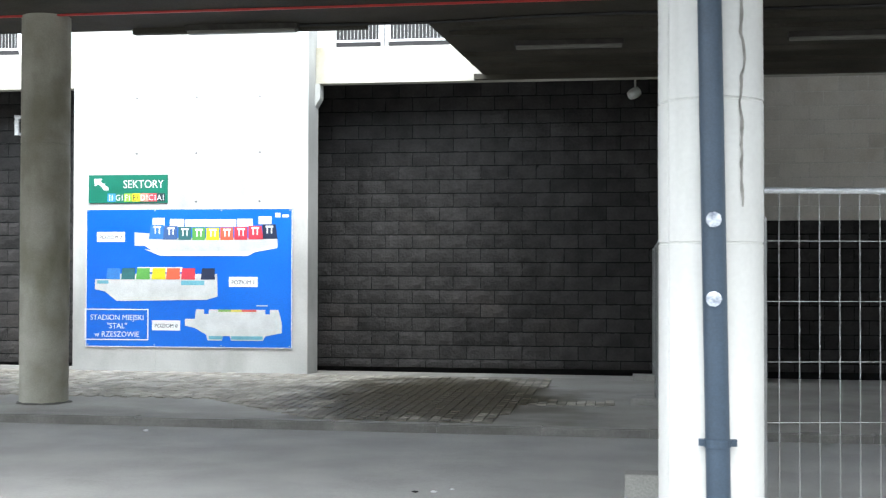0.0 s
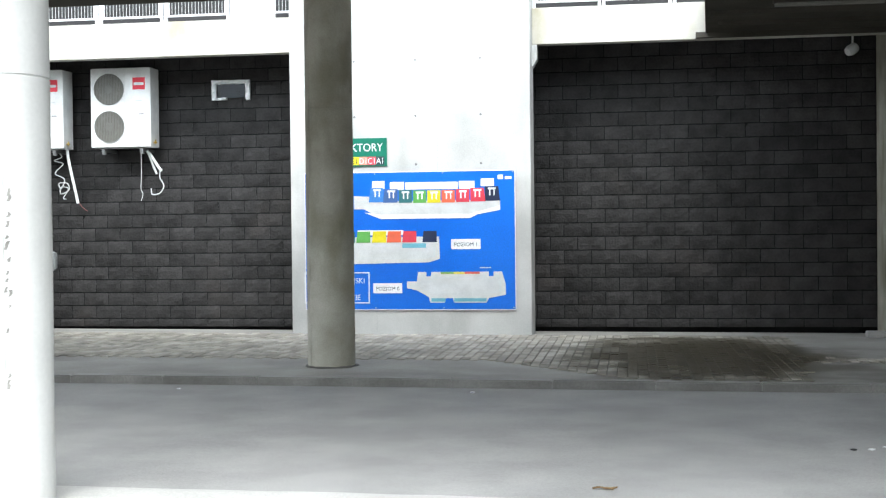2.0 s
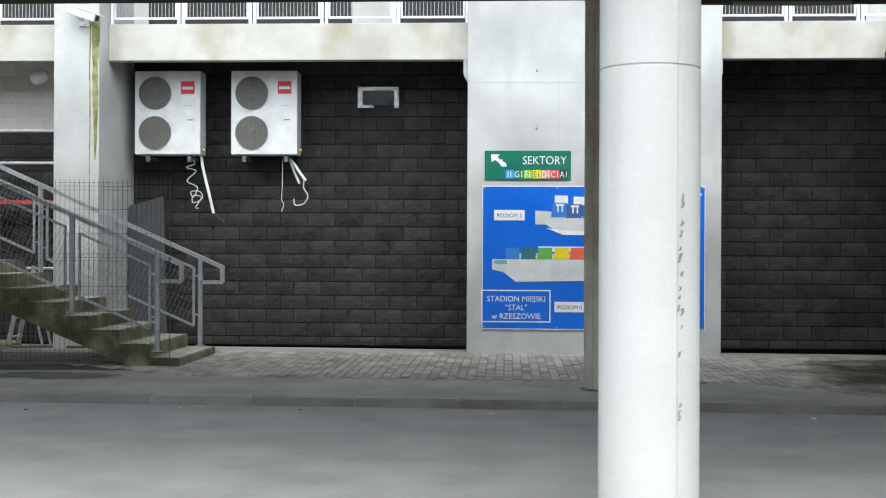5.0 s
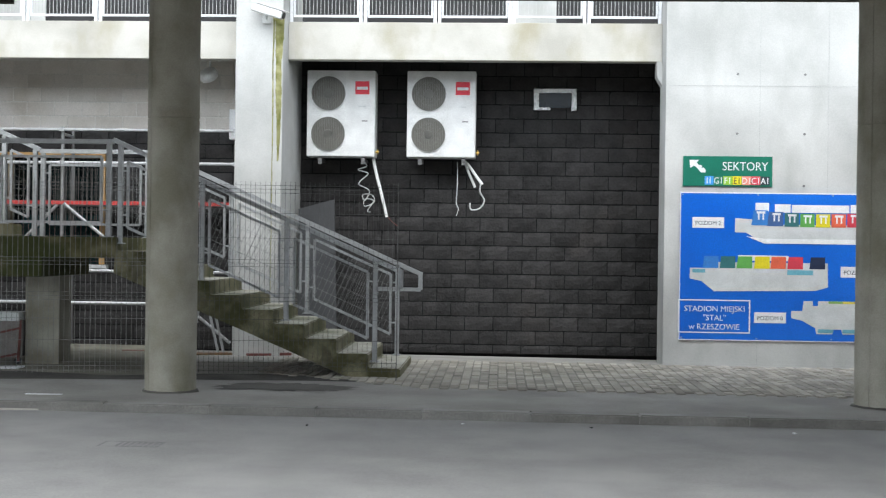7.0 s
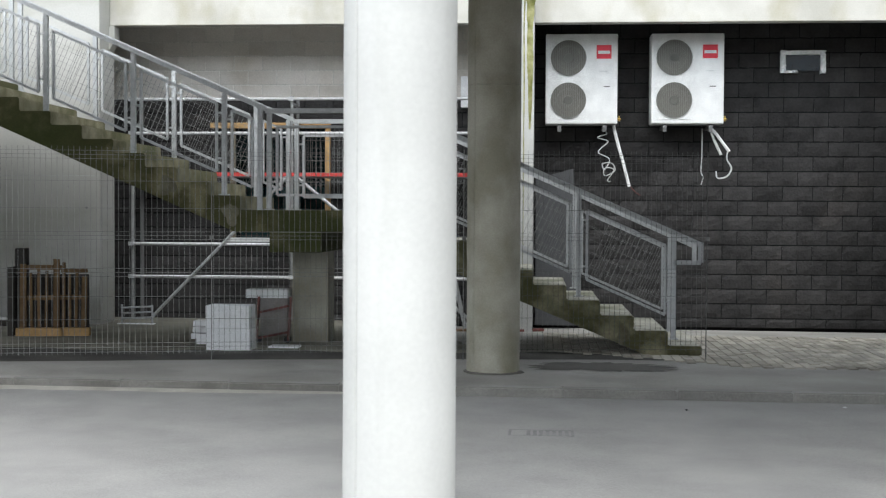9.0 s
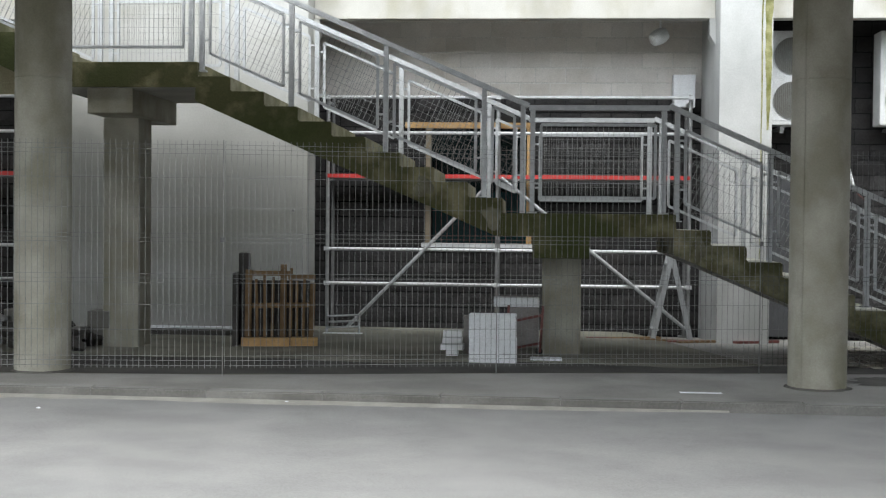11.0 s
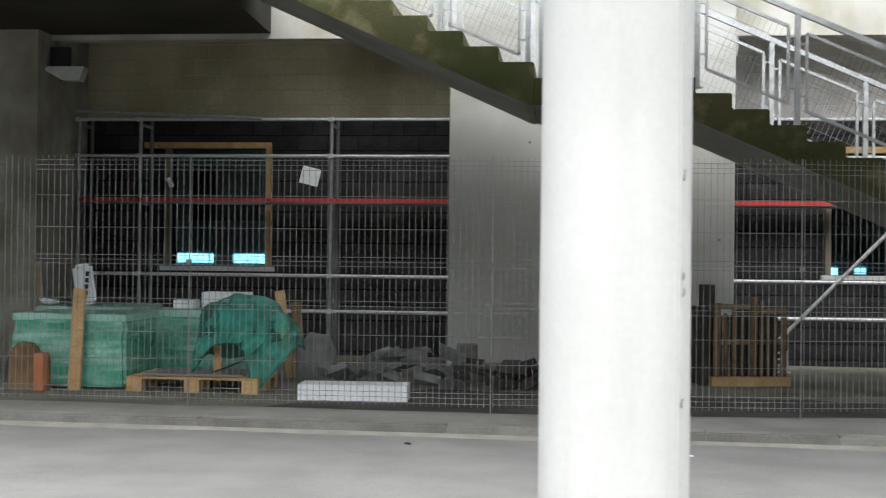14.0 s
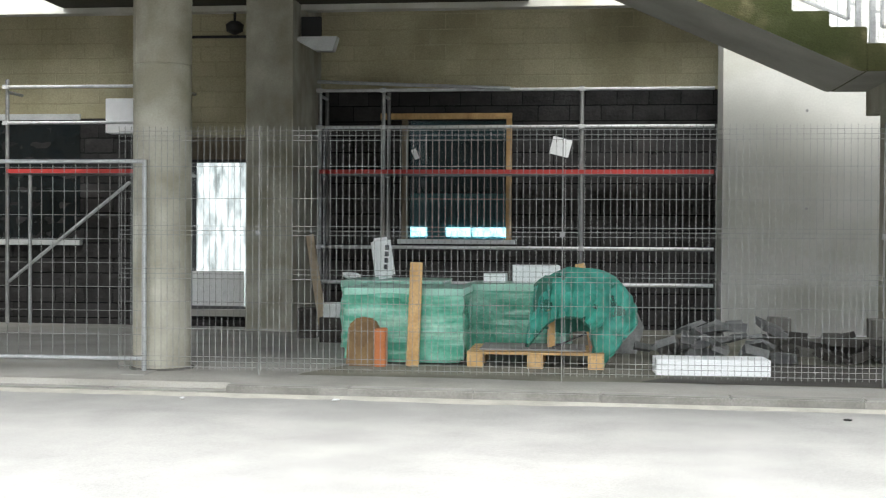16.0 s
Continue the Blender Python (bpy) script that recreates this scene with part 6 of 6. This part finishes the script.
def block_wall(name, x0, x1, z0, z1, hole, data, mat, label, base):
    """A backing wall with proud blocks in running bond; hole: (x0, x1, z0, z1) of an opening that goes through."""
    bm = B()
    ya, yb = YW + (0.015 if data is BLOCK_DARK else 0.027), YW + 0.30
    if hole:
        hx0, hx1, hz0, hz1 = hole
        for d in ((x0, hx0, z0, z1), (hx1, x1, z0, z1), (hx0, hx1, z0, hz0), (hx0, hx1, hz1, z1)):
            if d[1] - d[0] > 0.001 and d[3] - d[2] > 0.001:
                box(bm, d[0], d[1], ya, yb, d[2], d[3])
    else:
        box(bm, x0, x1, ya, yb, z0, z1)
    w = structure(name, bm, mat, label, "wall")
    row = 0
    z = base
    while z < z1 - 0.02:
        lo, hi = max(z, z0), min(z + 0.2, z1)
        if hi - lo > 0.05:
            x = x0 - (0.2 if row % 2 else 0.0) - 0.13
            while x < x1:
                a, b = max(x, x0), min(x + 0.4, x1)
                spans = [(a, b)]
                if hole and hi > hole[2] + 0.05 and lo < hole[3] - 0.05:
                    spans = [(a, min(b, hole[0])), (max(a, hole[1]), b)]
                for a, b in spans:
                    if b - a > 0.05:
                        ob = new("block", random.choice(data))
                        ob.parent = w
                        ob.matrix_local = Matrix.LocRotScale(((a + b) / 2, YW + 0.03 + random.uniform(-0.003, 0.003), (lo + hi) / 2), None, ((b - a - (0.012)) / 0.39, 1, (hi - lo - 0.016) / 0.19))
                x += 0.4
        z += 0.2
        row += 1
    return w


BAYS = (("wall_bay_0", -30.0, -27.0, 2.70), ("wall_bay_1", -27.0, -24.75, 2.44), ("wall_bay_2", -24.75, -18.0, 3.03), ("wall_bay_3", -18.0, -11.05, 3.03), ("wall_bay_4", -11.05, -4.2, 4.098), ("wall_bay_5", -4.2, 2.6, 4.098), ("wall_bay_6", 2.6, 16.0, 2.03))
HOLES = {"wall_bay_1": (-26.27, -25.47, 0.18, 2.13), "wall_bay_2": (-23.36, -22.08, 1.12, 2.68), "wall_bay_3": (-14.9, -13.63, 1.10, 2.63)}
for name, x0, x1, zs in BAYS:
    z0 = -0.09
    block_wall(name, x0 + 0.001, x1 - 0.001, z0, zs, HOLES.get(name), BLOCK_DARK, M_MORTAR, "wall of black painted split-face concrete blocks", -0.16)
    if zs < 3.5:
        block_wall(name.replace("bay", "upper_bay"), x0 + 0.001, x1 - 0.001, zs + 0.001, 4.098, None, BLOCK_OLD if x1 < -17.9 else BLOCK_LIGHT, M_OLDJOINT if x1 < -17.9 else M_LIGHTJOINT, "wall of stained olive concrete blocks, darkened for shade, above the black wall" if x1 < -17.9 else "wall of pale grey concrete blocks above the black wall", zs + 0.001)
bm = B()
box(bm, -45, 20, YW + 0.08, YW + 0.3, -0.3, -0.092)
structure("wall_plinth", bm, M_MORTAR, "dark recessed plinth under the block wall", "wall")


# ---- kerb stones ----
kerb = tagged(new("kerb"), "row of worn grey concrete kerb stones along the road", "kerb", kind="structure")
bm = B()
box(bm, -0.4745, 0.4745, YK, YK + 0.152, -0.3, ZP + 0.003)
bmesh.ops.bevel(bm, geom=[e for e in bm.edges if all(v.co.z > -0.1 for v in e.verts)], offset=0.010, segments=2, affect="EDGES")
KERB = mesh_of("kerb_stone", bm, M_KERB)
KERBPALE = KERB.copy()
# front faces get the dirtier colour with shade in it
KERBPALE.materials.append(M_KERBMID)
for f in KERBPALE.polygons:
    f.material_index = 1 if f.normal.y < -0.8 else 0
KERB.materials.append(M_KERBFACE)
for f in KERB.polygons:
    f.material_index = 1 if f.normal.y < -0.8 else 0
kerb.matrix_world = TILT
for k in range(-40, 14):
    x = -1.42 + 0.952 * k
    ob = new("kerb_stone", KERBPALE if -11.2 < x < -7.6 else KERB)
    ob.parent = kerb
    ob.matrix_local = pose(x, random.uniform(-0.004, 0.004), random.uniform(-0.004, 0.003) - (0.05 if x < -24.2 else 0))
# pale sand swept against the kerb
bm = B()
rows = []
for k in range(161):
    x = -28.0 + 0.1 * k
    w = 0.13 + 0.09 * noise.noise(Vector((x * 0.8, 4.0, 0))) + 0.05 * noise.noise(Vector((x * 4.0, 9.0, 0)))
    w = max(w * min(1.0, (-12.0 - x) / 1.5 + 0.05), 0.004)
    rows.append((bm.verts.new((x, YK - 0.001, ZR + 0.016)), bm.verts.new((x, YK - w * 0.6, ZR + 0.010)), bm.verts.new((x, YK - w, ZR + 0.0015))))
for p, q in zip(rows, rows[1:]):
    for i in (0, 1):
        bm.faces.new((p[i + 1], q[i + 1], q[i], p[i]))
structure("trim_sand", bm, M_SAND, "pale sand swept against the kerb face", "sand", True).matrix_world = TILT


# ---- small pavers before the wall ----
def paver_shape(x, y, z, sag, long=0.2, wide=0.1):
    """Corners and faces of one paving block with chamfered top edges, a little out of level."""
    a, b, c, d, e = x + 0.003, x + wide - 0.003, y + 0.003, y + long - 0.003, 0.005
    low = [(a, c, z - 0.015), (b, c, z - 0.015), (b, d, z - 0.015), (a, d, z - 0.015)]
    return low + [(a + e, c + e, z - sag), (b - e, c + e, z - sag), (b - e, d - e, z + sag), (a + e, d - e, z + sag)]


PAVER_FACES = ((4, 5, 6, 7), (0, 1, 5, 4), (1, 2, 6, 5), (2, 3, 7, 6), (3, 0, 4, 7))


def paver_mesh(name, shapes, mat):
    vs = [v for s in shapes for v in s]
    me = bpy.data.meshes.new(name)
    me.from_pydata(vs, [], [tuple(8 * k + i for i in f) for k in range(len(shapes)) for f in PAVER_FACES])
    me.materials.append(mat)
    return me


def paved(x, y):
    """Whether a block lies here: a strip before the wall, widening to the kerb at its east end."""
    front = 13.95 if x < -2.6 else max(12.42, 13.95 - (x + 2.6) * 1.05)
    if x < -8.6:
        front += (-8.6 - x) * 0.62
    return y > front and (x < 0.52 + 0.07 * (y - 12.7) or (14.05 < y < 14.45 and x < 1.65))


def pavers(x0, x1, y0, y1):
    """Running bond: the front blocks one by one, those behind joined."""
    t = tagged(new("paving"), "small pale grey paving blocks laid before the black wall", "paving", kind="structure")
    rg = random.Random(11)
    alike = [paver_mesh("paving_block", [paver_shape(0, 0, 0, sag)], M_PAVERONE) for sag in (-0.003, 0.0, 0.004)]
    joined, cells, single = [], [], 0
    for row in range(int((y1 - y0) / 0.2) + 1):
        for k in range(int((x1 - x0) / 0.1)):
            x, y = x0 + 0.1 * k, y0 + 0.2 * row + (0.1 if k % 2 else 0.0)
            if y + 0.2 > y1 or not paved(x + 0.05, y + 0.1):
                continue
            cells.append((x, y))
            if single < 290:
                ob = new("paving_block", rg.choice(alike))
                ob.parent = t
                ob.matrix_local = pose(x, y, ZP + 0.011 + rg.uniform(-0.002, 0.005))
                single += 1
            else:
                joined.append(paver_shape(x, y, ZP + 0.011 + rg.uniform(-0.002, 0.005), rg.uniform(-0.003, 0.004)))
    ob = tagged(new("paving_field", paver_mesh("paving_field", joined, M_PAVER)), kind="stuff")
    ob.parent = t
    bm = B()
    for x, y in cells:
        bm.faces.new([bm.verts.new(v) for v in ((x, y, ZP + 0.005), (x + 0.1, y, ZP + 0.005), (x + 0.1, y + 0.2, ZP + 0.005), (x, y + 0.2, ZP + 0.005))])
    part("joint_sand", bm, M_BED, t, "dirty sand in the joints")
    t.matrix_world = TILT


pavers(-10.6, 1.7, 12.42, 17.18)

# ---- the pale strip on which the near columns stand, with a bare patch of pavers ----
bm = B()
edge = []
for k in range(213):
    x = -40 + 0.25 * k
    y = 7.56 + 0.05 * noise.noise(Vector((x * 0.9, 1.0, 0))) + 0.025 * noise.noise(Vector((x * 3.3, 6.0, 0)))
    edge.append([bm.verts.new((x, q, ZR + z)) for q, z in ((5.2, 0.006), (y - 0.06, 0.006), (y, 0.001))])
for p, q in zip(edge, edge[1:]):
    for i in (0, 1):
        bm.faces.new((p[i], q[i], q[i + 1], p[i + 1]))
structure("pavement_near", bm, M_NEARPAVE, "pale dusty paved strip along the near columns", "pavement").matrix_world = TILT
bm = B()
vs = []
for k in range(30):
    a = 2 * math.pi * k / 30
    r = 1 + 0.4 * noise.noise(Vector((1.7 * math.cos(a), 1.7 * math.sin(a), 2)))
    vs.append(bm.verts.new((-6.55 + 0.50 * r * math.cos(a), 7.44 + 0.27 * r * math.sin(a), ZR + 0.010)))
bm.faces.new(vs)
structure("ground_silt", bm, M_DARKGROUND, "dark wet silt between bare paving blocks", "ground").matrix_world = TILT
t = tagged(new("paving_patch"), "bare patch of pale paving blocks with dark wet joints", "paving", kind="structure")
rg = random.Random(4)
alike = [paver_mesh("paving_block", [paver_shape(0, 0, 0, sag, 0.105, 0.2)], M_NEARPAVE) for sag in (-0.002, 0.0, 0.002)]
for row in range(6):
    for k in range(6):
        x, y = -7.12 + 0.2 * k + (0.1 if row % 2 else 0.0), 7.14 + 0.107 * row
        if ((x + 0.1 + 6.55) / 0.62) ** 2 + ((y + 0.05 - 7.44) / 0.34) ** 2 < 1 and not (x < -6.5 and row in (2, 3)):
            ob = new("paving_block", rg.choice(alike))
            ob.parent = t
            ob.matrix_local = pose(x, y, ZR + 0.015 + rg.uniform(-0.002, 0.002))
t.matrix_world = TILT
